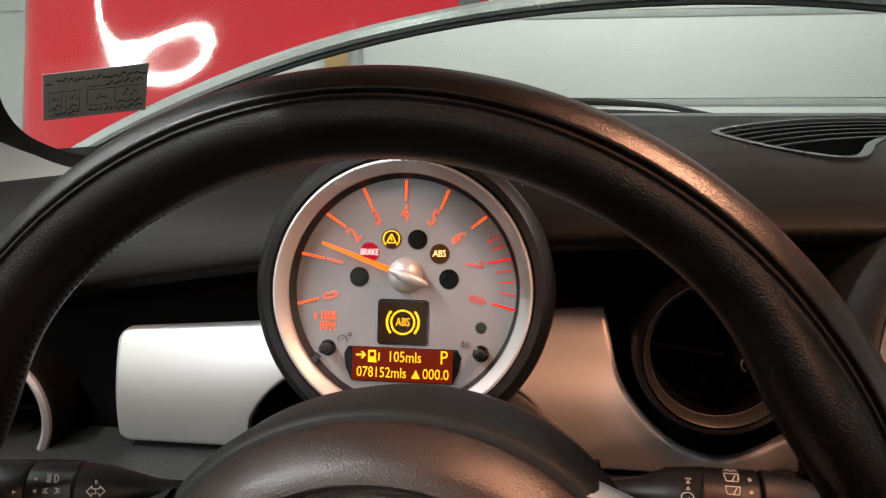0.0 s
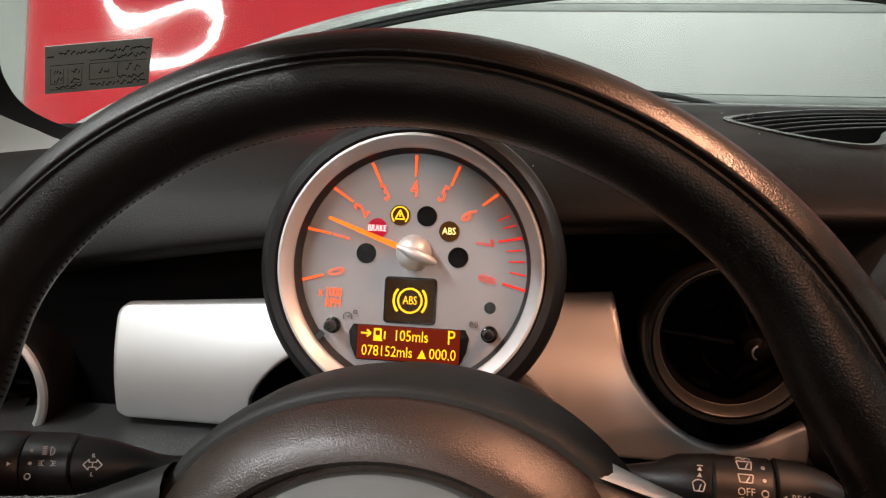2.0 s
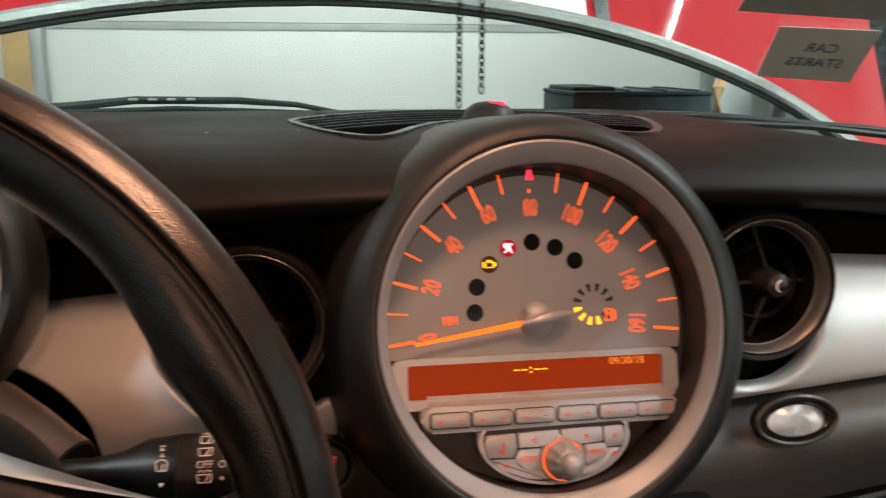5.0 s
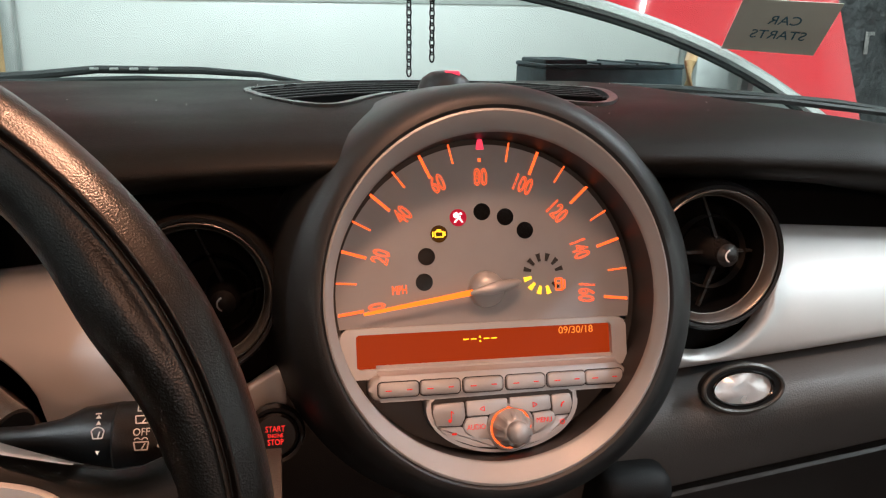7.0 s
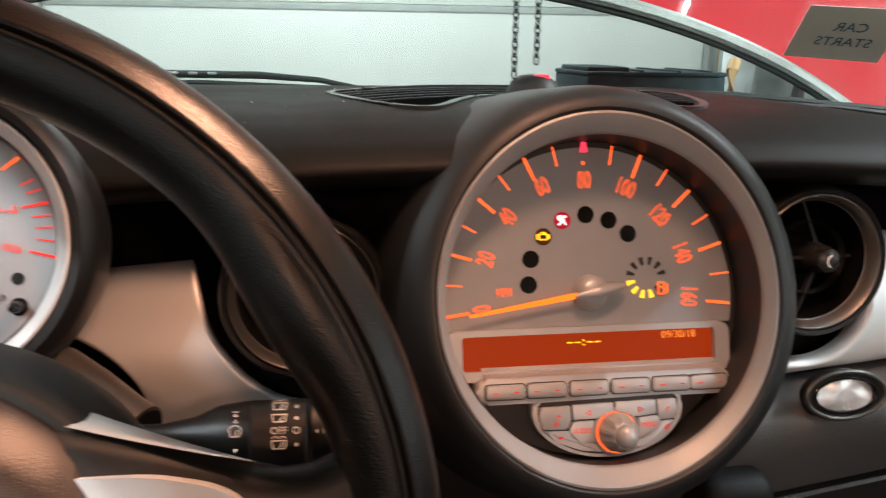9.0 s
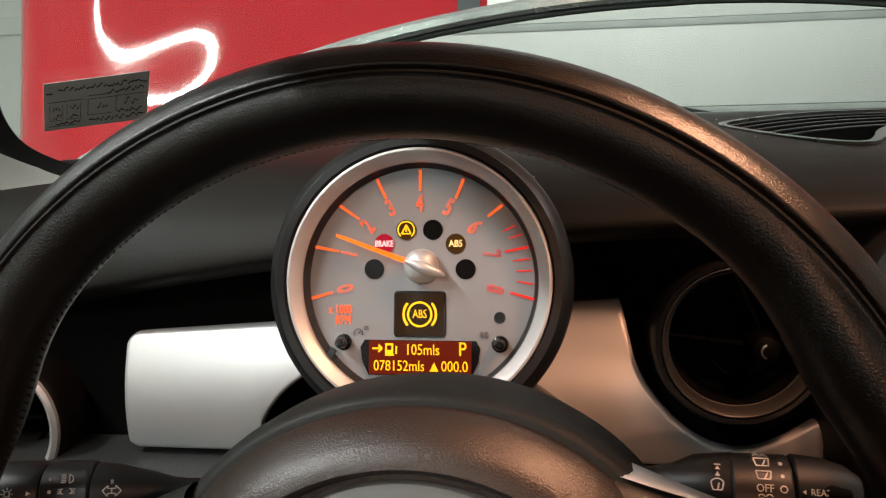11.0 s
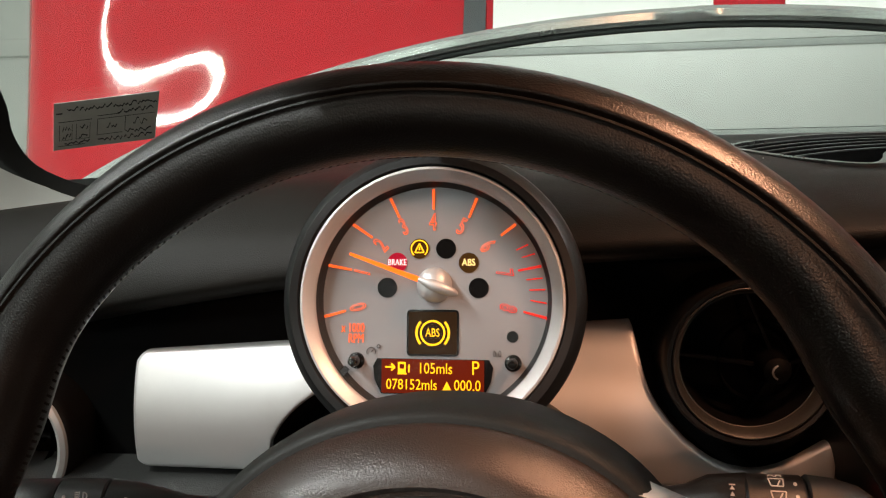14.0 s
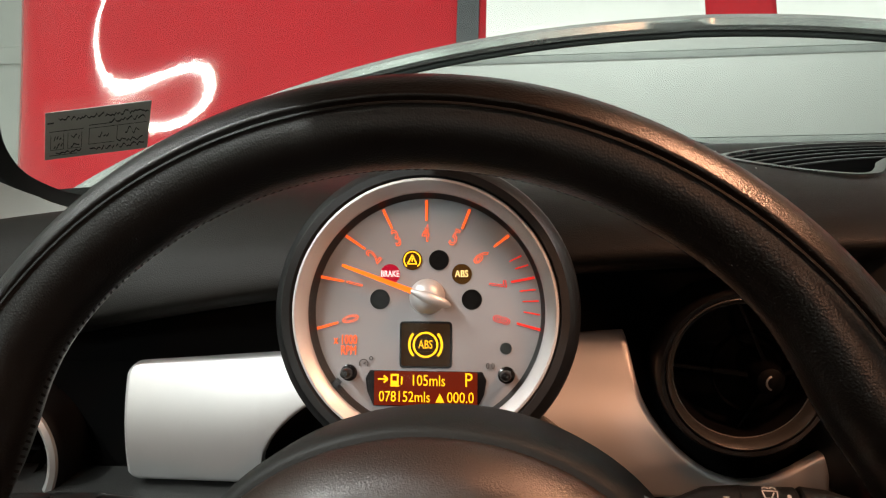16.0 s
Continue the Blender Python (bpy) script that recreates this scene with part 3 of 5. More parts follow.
# outline of the speedometer's housing: radius and depth, front to back
HOUSING = [(0.1013, 0.033), (0.1015, 0.0385), (0.1030, 0.0402), (0.1060, 0.0400), (0.1100, 0.0375), (0.1145, 0.0315), (0.1180, 0.0225), (0.1212, 0.0110), (0.1240, -0.004), (0.1290, -0.03), (0.1355, -0.06), (0.1440, -0.11)]


def housing_radius(z):
    for (r0, z0), (r1, z1) in zip(HOUSING[3:], HOUSING[4:]):
        if z1 <= z <= z0:
            return r0 + (r1 - r0) * (z0 - z) / (z0 - z1)
    return 0.0


def dash_point(x, p):
    """Sinks the dash under the grille and round the speedometer's tube."""
    y, z = p
    ly, lz = (y - 0.4454) * 0.2756 + (z - 0.9525) * 0.9613, -(y - 0.4454) * 0.9613 + (z - 0.9525) * 0.2756
    if math.hypot(x - CX, ly) < housing_radius(lz) - 0.0065 and lz > -0.09:
        d = lz + 0.09
        return (x, y + d * 0.9613, z - d * 0.2756)
    if 0.5 < y < 0.8 and inside(x, y, GRILLE):
        return (x, y, z - 0.016)
    return (x, y, z)


XD = [CX - 0.80 + 0.02 * i for i in range(32)] + [CX - 0.16 + 0.004 * i for i in range(80)] + [CX + 0.16 + 0.02 * i for i in range(33)]
ROWS = [[dash_point(x, p) for p in spline(dash_profile(x), 10)] for x in XD]
whole("upper_dashboard", sheet(ROWS), DASH, "black grained soft dashboard top", "dashboard", "structure", smooth=60)
# Backing sheet whose near-black colour stands in for the shade under the lip.
whole("dashboard_recess", sheet([[(x, y, z) for x in XD] for y, z in ((0.51, 1.020), (0.495, 0.965), (0.475, 0.95), (0.475, 0.88), (0.46, 0.862))]), SHADEBLACK, "sheet under the dashboard lip, blackened for the shade there", "dashboard", "structure")


def lower_rows(x0, x1, n, pts):
    return [[(x0 + (x1 - x0) * i / n, y, z) for i in range(n + 1)] for y, z in pts]


whole("knee_panel", sheet(lower_rows(CX - 0.76, 0.20, 20, ((0.47, 0.882), (0.44, 0.879), (0.40, 0.868), (0.385, 0.85), (0.39, 0.72), (0.44, 0.55))), (0, 0.012, -0.008)), KNEE, "dark grey sloping knee panel under the dashboard", "dashboard", "structure")

# driver side silver panel: top and bottom edges as functions of x, hollowed round the column and the vent
VX, VZ, VR = 0.157, 0.958, 0.060
FLARE = [(0.0950, 0.9745), (0.0975, 0.968), (0.0995, 0.959), (0.1020, 0.948), (0.1050, 0.9385), (0.110, 0.9295), (0.1168, 0.9205), (0.1240, 0.9125), (0.1324, 0.9055), (0.140, 0.9005), (0.148, 0.8972), (0.157, 0.8955), (0.166, 0.8962), (0.1745, 0.8990), (0.183, 0.9035), (0.1985, 0.9135), (0.2150, 0.926)]


def top_edge(x):
    t = 0.9535 + (x + 0.20) * 0.0655
    for (x0, z0), (x1, z1) in zip(FLARE, FLARE[1:]):
        if x0 <= x <= x1:
            t = min(t, z0 + (z1 - z0) * (x - x0) / (x1 - x0))
    return t


def low_edge(x):
    b = 0.8838
    e = 1 - ((x + 0.022) / 0.0955) ** 2
    if e > 0:
        b = max(b, 0.886 + 0.062 * math.sqrt(e))
    return b


cols = [-0.2014 + 0.0008 * i for i in range(14)] + [-0.19 + 0.280 * i / 70 for i in range(71)] + [0.0915 + 0.112 * i / 60 for i in range(61)]


def trim_rows(cols, low, high, x0, x1, y0, roll=0.0042, corner=0.008):
    """A softly bowed panel with rolled edges between two curves of x."""
    def ends(x):
        e = min(max((x - x0) / corner, 0.0), max((x1 - x) / corner, 0.0), 1.0)
        cut = corner * (1 - math.sqrt(max(0.0, 1 - (1 - e) ** 2)))
        a, b = low(x), max(high(x), low(x) + 0.004)
        cut = min(cut, 0.4 * (b - a))
        return a + cut, b - cut

    span = cols[-1] - cols[0]
    rim = [(x, ends(x)[1]) for x in [cols[0] + span * i / 600 for i in range(601)]]
    reach = int(1.5 * roll / span * 600) + 2
    rows = []
    for j in range(41):
        s = 0.5 - 0.5 * math.cos(math.pi * j / 40)
        row = []
        for x in cols:
            a, b = ends(x)
            z = a + (b - a) * s
            k = int((x - cols[0]) / span * 600)
            top = b - z if b - z > 4 * roll and abs(high(x + 0.003) - high(x - 0.003)) < 0.003 else min(math.hypot(x - p, z - q) for p, q in rim[max(0, k - reach):k + reach + 1])
            near = min(b - z, top, z - a, x - x0, x1 - x) / roll
            edge = roll * (1 - math.sqrt(max(0.0, 1 - (1 - min(max(near, 0.0), 1.0)) ** 2)))
            row.append((x, y0(x) + 0.30 * (z - 0.93) + 5.0 * (z - 0.93) ** 2 + edge, z))
        rows.append(row)
    return rows


rows = trim_rows(cols, low_edge, top_edge, -0.2014, 0.2037, lambda x: 0.452, 0.003)
whole("dash_trim_panel", sheet(rows, (0, 0.0025, 0)), SILVER, "satin silver dashboard trim panel behind the steering wheel", "dash trim", smooth=50)

# passenger side silver panel, hollowed round the vent
AX, AZ, AR = 0.461, 0.969, 0.051


def p_top(x):
    t = 0.9785 - (x - 0.53) * 0.050
    if x < AX + AR:
        t = min(t, AZ - 0.002 - 1.20 * math.sqrt(max(AR ** 2 - (x - AX) ** 2, 0)))
    return t


cols = [0.405 + 0.675 * i / 110 for i in range(111)]
rows = trim_rows(cols, lambda x: 0.8925 + (x - 0.42) * 0.095, p_top, 0.30, 1.20, lambda x: 0.452 + 0.02 * max(0, x - 0.6), 0.0065)
whole("dash_trim_panel", sheet(rows, (0, 0.0025, 0)), SILVER, "satin silver dashboard trim panel on the passenger side", "dash trim", smooth=50)
glove = thing("glovebox", pose(0, 0, 0), "black glovebox panel under the passenger trim", "glovebox")
cols = [0.36 + 0.72 * i / 40 for i in range(41)]
fold = [(p.x, p.y, 0.095 + 0.7 * (0.888 - p.y)) for p in spline([(0.462, 0.888), (0.443, 0.8865), (0.4290, 0.8815), (0.4225, 0.8720), (0.4222, 0.8600), (0.4262, 0.8450), (0.4325, 0.8270), (0.4370, 0.8185), (0.4460, 0.8165)], 4)]
# Upper lid greyed as if lit, lower lid near black as if shaded.
part("upper_lid", sheet([[(x, y + 0.02 * max(0, x - 0.6), z + (x - 0.42) * k) for x in cols] for y, z, k in fold], (0, 0.012, 0)), GLOVELIT, glove, smooth=70)
part("lower_lid", sheet([[(x, y, z + (x - 0.42) * 0.14) for x in cols] for y, z in ((0.446, 0.8140), (0.4385, 0.8132), (0.4368, 0.8110), (0.4385, 0.798), (0.450, 0.70), (0.48, 0.55))], (0, 0.012, 0)), DASH_FLAT, glove)


def air_vent(x, y, z, ring, inner, grip, label, proud=False, aim=(0.0, 0.0)):
    """A round vent: collar, ring, cup and an aimed inner louvre with its knob."""
    v = thing("air_vent", pose(x, y, z, 90 - 5, 0, 0), label, "air vent", "round dashboard vents")
    part("collar", lathe([(0.0480, -0.03), (0.0470, -0.012), (0.0462, 0.001), (0.0454, 0.0075), (0.0438, 0.0100), (0.0418, 0.0095), (0.0412, 0.005), (0.0412, -0.03)]), BLACK, v)
    if proud:
        part("ring", lathe([(0.0366, -0.008), (0.0369, 0.004), (0.0385, 0.0098), (0.0415, 0.0120), (0.0442, 0.0105), (0.0455, 0.006), (0.0460, -0.004)]), ring, v, "wide satin silver ring")
    else:
        part("ring", lathe([(0.0413, 0.004), (0.0411, 0.0088), (0.0404, 0.0093), (0.0397, 0.0088), (0.0380, 0.0040), (0.0369, 0.0006), (0.0364, 0.0003)]), ring, v, "satin silver ring")
    part("cup", lathe([(0.0365, 0.0004), (0.0362, -0.006), (0.0352, -0.02), (0.031, -0.030), (0.018, -0.038), (0.0, -0.040)]), SHADEBLACK, v)
    louvre = part("louvre_ring", lathe([(0.0235, -0.014), (0.0226, -0.008), (0.0217, -0.014)], closed=True), inner, v)
    louvre.location = (aim[0] * 0.6, aim[1] * 0.6, 0)
    for a in (0, 90, 180, 270):
        c, sn = math.cos(radians(a)), math.sin(radians(a))
        part("spoke", bar(aim[0] + c * 0.007, aim[1] + sn * 0.007, c * 0.0345, sn * 0.0345, 0.0022, 0.0014, -0.014, 0.004), inner, v)
    knob = part("knob", lathe([(0.0, 0.0062), (0.004, 0.0058), (0.0072, 0.0036), (0.0083, -0.001), (0.0094, -0.013), (0.013, -0.032)], 40), grip, v, "black aiming knob")
    knob.location = (*aim, 0)
    # The crescent goes grey on the vents coloured as in shade.
    part("mark", sheet([[(aim[0] + 0.0040 * math.cos(a) * k + 0.001, aim[1] + 0.0040 * math.sin(a) * k, 0.0074 - 0.0008 * k) for a in [radians(110 + 14 * i) for i in range(11)]] for k in (0.85, 1.1)]), PRINT if grip is GRILLERIM else SATIN, v, "white crescent mark, greyed on the shaded vents")
    return v


# One vent design: dark copies for those in shade, paler for the lit one.
air_vent(VX, 0.452, VZ, VENTRING, VENTSHADE, VENTSHADE, "round black air vent beside the wheel, satin ring and louvre darkened as in shade", aim=(0.0140, -0.0050))
air_vent(AX, 0.452, AZ, SATIN, LITPLASTIC, GRILLERIM, "round black air vent with a silver ring on the passenger side", aim=(0.0105, 0.0))
air_vent(-0.287, 0.452, 0.897, SILVER, VENTSHADE, VENTSHADE, "round black air vent with a silver ring at the door end", True)

# oval courtesy light
oval = thing("courtesy_light", pose(0.4745, 0.424, 0.8929, 90 - 8, 0, 0), "oval clear courtesy light in a black rubber surround", "light")
part("surround", frame_plate(circle(0, 0, 0.0262, 0.0149, 48), circle(0, 0, 0.0200, 0.0103, 48), -0.004, 0.0032), BLACK, oval)
part("lip", tube([(x, y, 0.0030) for x, y in circle(0, 0, 0.0256, 0.0143, 56)], 0.0016, 8, True), VENTRING, oval, "thin dark grey lip")
part("inner_lip", tube([(x, y, 0.0032) for x, y in circle(0, 0, 0.0198, 0.0105, 56)], 0.0009, 8, True), GLOSSBLACK, oval)
bm = bmesh.new()
vs = [[bm.verts.new((0.0202 * k * math.cos(a), 0.0107 * k * math.sin(a), 0.001 + 0.004 * (1 - k) + 0.0014 * math.sin(3 * a + 4 * k))) for a in [2 * math.pi * i / 14 for i in range(14)]] for k in (1.0, 0.72, 0.4)]
for a, b in zip(vs, vs[1:]):
    for i in range(14):
        bm.faces.new((a[i], a[(i + 1) % 14], b[(i + 1) % 14], b[i]))
bm.faces.new(vs[-1])
part("reflector", bm, CLEARLENS, oval, "bright faceted reflector", smooth=45)

# centre stack behind the wheel: black face, start button, key slot shine
# Darker than the plastic: the deep recess's shade is put into the colour.
STACKSHADE = mat("stack_shade_black", (0.0035, 0.0035, 0.0035), 0.6, grain=0.3, grain_scale=1200, spec=0.2)
whole("centre_stack", sheet([[(0.200 - w + (0.215 + w) * i / 14, y, z) for i in range(15)] for y, z, w in ((0.475, 0.93, 0.0), (0.458, 0.905, 0.0), (0.445, 0.872, 0.03), (0.437, 0.83, 0.06), (0.44, 0.60, 0.06))], (0, 0.02, 0)), STACKSHADE, "black plastic centre stack under the speedometer, darkened for the recess's shade", "dashboard", "structure")
whole("stack_cheek", box(0.050, 0.07, 0.30, (0.405, 0.438, 0.700), 0.014, 4), STACKSHADE, "rounded black cheek panel between centre stack and glovebox", "dashboard", "structure")
start = thing("start_button", pose(0.1970, 0.430, 0.881, 90 - 12, 0, 0), "black round start button with red lit lettering", "button")
part("cap", lathe([(0.0, 0.004), (0.011, 0.0035), (0.0125, 0.002), (0.013, -0.006)], 40), BLACK, start)
part("bezel", lathe([(0.0136, -0.004), (0.0136, 0.003), (0.0155, 0.0035), (0.0165, -0.004)], 40), BLACK, start)
for s, yy, sz in (("START", 0.0037, 0.0046), ("ENGINE", 0.0, 0.0030), ("STOP", -0.0037, 0.0046)):
    part("lettering", text_mesh(s, sz, (0, yy, 0.0043), narrow=0.8), REDTICK, start)
# ---------------------------------------------------------------- dash top: vent grille, alarm lamp
grille = thing("dash_vent_grille", pose(0, 0, 1.0555), "black curved demister grille set in the dashboard top", "vent grille")
part("well", prism(grown(GRILLE, -0.0002), -0.0152, -0.0140), SHADEBLACK, grille)
part("rim", frame_plate(grown(GRILLE, 0.0055), grown(GRILLE, -0.0005), -0.012, 0.0012), GRILLERIM, grille, "smooth black rim")
for i in range(5):
    off = 0.027 * (i + 1) - 0.006
    pts = []
    for k in range(61):
        x = CX - 0.14 + 0.28 * k / 60
        y = 0.775 - off - 5.2 * (x - CX) ** 2
        pts.append((x, y) if inside(x, y, grown(GRILLE, -0.001)) else None)
    runs = [[]]
    for p in pts:
        if p is None:
            runs.append([])
        else:
            runs[-1].append(p)
    for run in runs:
        if len(run) > 3:
            # One plastic in two tones: body coloured as shaded, edge strip as lit.
            slat = part("slat", sheet([[(x, y, -0.012) for x, y in run], [(x, y - 0.0010, -0.0010) for x, y in run], [(x, y + 0.0016, -0.0010) for x, y in run], [(x, y + 0.002, -0.012) for x, y in run]]), SHADEBLACK, grille)
            part("edge", sheet([[(x, y - 0.0012, -0.0004) for x, y in run], [(x, y - 0.0008, 0.0000) for x, y in run], [(x, y + 0.0018, 0.0001) for x, y in run], [(x, y + 0.002, -0.0006) for x, y in run]]), LITPLASTIC, slat)
lamp = thing("alarm_lamp", pose(0.3185, 0.580, 1.0545), "black domed alarm lamp glowing red on the dashboard", "warning lamp")
part("dome", lathe([(0.0190, -0.004), (0.0186, 0.008), (0.0158, 0.0142), (0.0095, 0.0183), (0.0, 0.0196)], 40), DASH_FLAT, lamp)
part("lens", box(0.0105, 0.009, 0.0035, (0.004, -0.0050, 0.0175), 0.0012, m=Matrix.Rotation(radians(0), 4, "X")), REDLIT, lamp, "lit red window")

# ---------------------------------------------------------------- rev counter on the column
K = 0.0002644


def tp(x, y):
    """Pixels of one camera view to metres about the dial's centre."""
    return (x - 780) * K, (524 - y) * K


tacho = thing("rev_counter", pose(-0.0019, 0.379, 1.0091, 75, 0, 0), "round silver rev counter with orange lit figures on the column", "gauge")
part("housing", lathe([(0.0618, 0.0090), (0.0630, 0.0118), (0.0665, 0.0118), (0.0705, 0.008), (0.0715, 0.003), (0.0715, -0.016), (0.069, -0.034), (0.060, -0.052), (0.042, -0.064), (0.0, -0.068)], 128), BLACK, tacho, "black plastic housing")
part("bezel", lathe([(0.0622, 0.009), (0.0617, 0.0108), (0.0606, 0.0110), (0.0562, 0.0078), (0.0555, 0.0064), (0.0555, 0.0056)], 128), BEZEL, tacho, "satin silver bezel")
part("recess_ring", lathe([(0.0556, 0.0057), (0.0549, 0.0030), (0.0535, 0.0003), (0.0535, -0.001)], 128), DIALRIM, tacho, "dark sloping ring round the dial")
part("dial", lathe([(0.0, 0.0), (0.030, 0.0), (0.0556, 0.0)], 96), DIAL, tacho, "silver grey dial face")
TICKS = [((581, 555), (620, 544)), ((587, 462), (630, 470)), ((632, 388), (668, 412)), ((700, 341), (717, 376)), ((779, 325), (779, 362)),
         ((857, 342), (843, 377)), ((926, 389), (900, 409)), ((971, 463), (930, 471)), ((981, 554), (940, 543))]
for i, (o, q) in enumerate(TICKS):
    part("tick", bar(*tp(*o), *tp(*q), 0.0013, 0.0009), REDTICK if i > 6 else ORANGE, tacho)
for o, q in (((948, 425), (927, 435)), ((960, 441), (937, 448)), ((973, 484), (945, 487)), ((978, 504), (950, 505)), ((980, 528), (952, 523))):
    part("minor_tick", bar(*tp(*o), *tp(*q), 0.0007, 0.0005), REDTICK, tacho)
NUMS = [("0", 638, 538, 105), ("1", 645, 473, 77), ("2", 680, 422, 50), ("3", 723, 388, 25), ("4", 778, 380, 0), ("5", 832, 388, -25), ("6", 880, 424, -52), ("7", 911, 474, -82), ("8", 918, 538, -105)]
for s, x, y, a in NUMS:
    part("numeral", text_mesh(s, 0.0112, (*tp(780 + 0.955 * (x - 780), 510 + 0.955 * (y - 510)), 0.0006), a, 0.64, outline=0.00019), REDTICK if s in "78" else ORANGE, tacho)
part("lettering", text_mesh("x 1000", 0.0062, (*tp(634, 575), 0.0006), 0, 0.66), ORANGE, tacho)
part("lettering", text_mesh("RPM", 0.0062, (*tp(640, 594), 0.0006), 0, 0.66), ORANGE, tacho)
LIT = {1: (REDDIM, "BRAKE", WHITELIT), 4: (AMBERDIM, "ABS", AMBERLIT)}
for i, (x, y) in enumerate(((696, 502), (714, 457), (754, 432), (802, 432), (843, 457), (861, 502))):
    u, v = tp(x, y)
    part("warning_window", prism(circle(u, v, 0.00475, n=28), 0.0001, 0.0004), LIT[i][0] if i in LIT else (AMBERDIM if i == 2 else GLOSSBLACK), tacho)
    if i in LIT:
        part("warning_lettering", text_mesh(LIT[i][1], 0.0042 if i == 1 else 0.0046, (u, v, 0.0007), 0, 0.72 if i == 1 else 0.82, depth=0.00015), LIT[i][2], tacho)
    if i == 2:
        part("warning_symbol", join(ring_stroke(u, v, 0.0039, 0.0006, -50, 230), bar(u - 0.0022, v - 0.0018, u, v + 0.0024, 0.0006, 0.0006), bar(u + 0.0022, v - 0.0018, u, v + 0.0024, 0.0006, 0.0006), bar(u - 0.0022, v - 0.0018, u + 0.0022, v - 0.0018, 0.0006, 0.0006), bar(u, v - 0.0008, u, v + 0.0010, 0.0006, 0.0006)), AMBER, tacho)
u, v = tp(921, 587)
part("sensor_window", prism(circle(u, v, 0.0027, n=24), 0.0001, 0.0004), GLOSSBLACK, tacho)
u, v = tp(779.5, 582)
part("icon_screen", prism(round_rect(u, v, 0.0248, 0.0218, 0.002), 0.0001, 0.0005), GLOSSBLACK, tacho)
part("icon_backlight", prism(round_rect(u, v, 0.0228, 0.0198, 0.001), 0.0004, 0.0007), LCDDARK, tacho)
part("icon_symbol", join(ring_stroke(u, v, 0.0056, 0.0009, z=0.0009), ring_stroke(u, v, 0.0077, 0.0011, -42, 42, 12, 0.0009), ring_stroke(u, v, 0.0077, 0.0011, 138, 222, 12, 0.0009)), YELLOW, tacho, "amber brake warning symbol")
part("icon_lettering", text_mesh("ABS", 0.0056, (u, v, 0.0010), 0, 0.72), YELLOW, tacho)
u, v = tp(779.5, 659)
plate = [(u + a, v + b) for a, b in ((-0.0285, 0.0045), (-0.0265, 0.0082), (0.0265, 0.0082), (0.0285, 0.0045), (0.0275, -0.002), (0.0245, -0.0082), (-0.0245, -0.0082), (-0.0275, -0.002))]
part("display_frame", prism(plate, 0.0001, 0.0005), GLOSSBLACK, tacho)
part("display", prism(round_rect(u, v, 0.0486, 0.0158, 0.0006), 0.0004, 0.0007), LCDSMALL, tacho, "red-amber trip display")
part("display_text", text_mesh("105mls", 0.0072, (u + 0.0013, v + 0.0036, 0.0010), 0, 0.80), YELLOW, tacho)
part("display_text", text_mesh("P", 0.0092, (u + 0.0202, v + 0.0040, 0.0010), 0, 0.85), YELLOW, tacho)
part("display_text", text_mesh("078152mls", 0.0070, (u - 0.0098, v - 0.0040, 0.0010), 0, 0.80), YELLOW, tacho)
part("display_text", text_mesh("000.0", 0.0070, (u + 0.0165, v - 0.0040, 0.0010), 0, 0.82), YELLOW, tacho)
part("display_symbol", join(bar(u - 0.0225, v + 0.0042, u - 0.0180, v + 0.0042, 0.0008, 0.0008, 0.0009), bar(u - 0.0196, v + 0.0058, u - 0.0178, v + 0.0042, 0.0008, 0.0008, 0.0009), bar(u - 0.0196, v + 0.0026, u - 0.0178, v + 0.0042, 0.0008, 0.0008, 0.0009),
                            frame_plate(round_rect(u - 0.0145, v + 0.0040, 0.0038, 0.0054, 0.0004), round_rect(u - 0.0145, v + 0.0046, 0.0022, 0.0022, 0.0003), 0.0009, 0.0011), bar(u - 0.0112, v + 0.0018, u - 0.0110, v + 0.0055, 0.0007, 0.0007, 0.0009), bar(u - 0.0165, v + 0.0012, u - 0.0122, v + 0.0012, 0.0007, 0.0007, 0.0009),
                            prism([(u + 0.0048, v - 0.0062), (u + 0.0090, v - 0.0062), (u + 0.0069, v - 0.0020)], 0.0009, 0.0011)), YELLOW, tacho, "arrow, fuel pump and triangle signs")
for x, y in ((641, 633), (922, 633)):
    u, v = tp(x, y)
    knob = part("knob", lathe([(0.0040, 0.0002), (0.0038, 0.0010), (0.0028, 0.0012), (0.0026, 0.005), (0.0022, 0.0085), (0.0016, 0.0095), (0.0, 0.0097)], 28), GLOSSBLACK, tacho, "small black setting knob")
    knob.location = (u, v, 0)
u, v = tp(622, 653)
part("marker", prism([(u - 0.002, v + 0.0002), (u + 0.0005, v + 0.003), (u + 0.0026, v + 0.0012), (u - 0.0003, v - 0.0022)], 0.0030, 0.0048), DIALRIM, tacho)
u, v = tp(668, 617)
part("print", join(ring_stroke(u, v, 0.0021, 0.0004, -30, 210, 14), ring_stroke(u + 0.0036, v + 0.0026, 0.0008, 0.0004, 0, 360, 12), bar(u, v, u + 0.0012, v + 0.001, 0.0004, 0.0004)), DARKPRINT, tacho)
u, v = tp(894, 618)
part("print", text_mesh("0.0", 0.0042, (u, v, 0.0006), 0, 0.8), DARKPRINT, tacho)


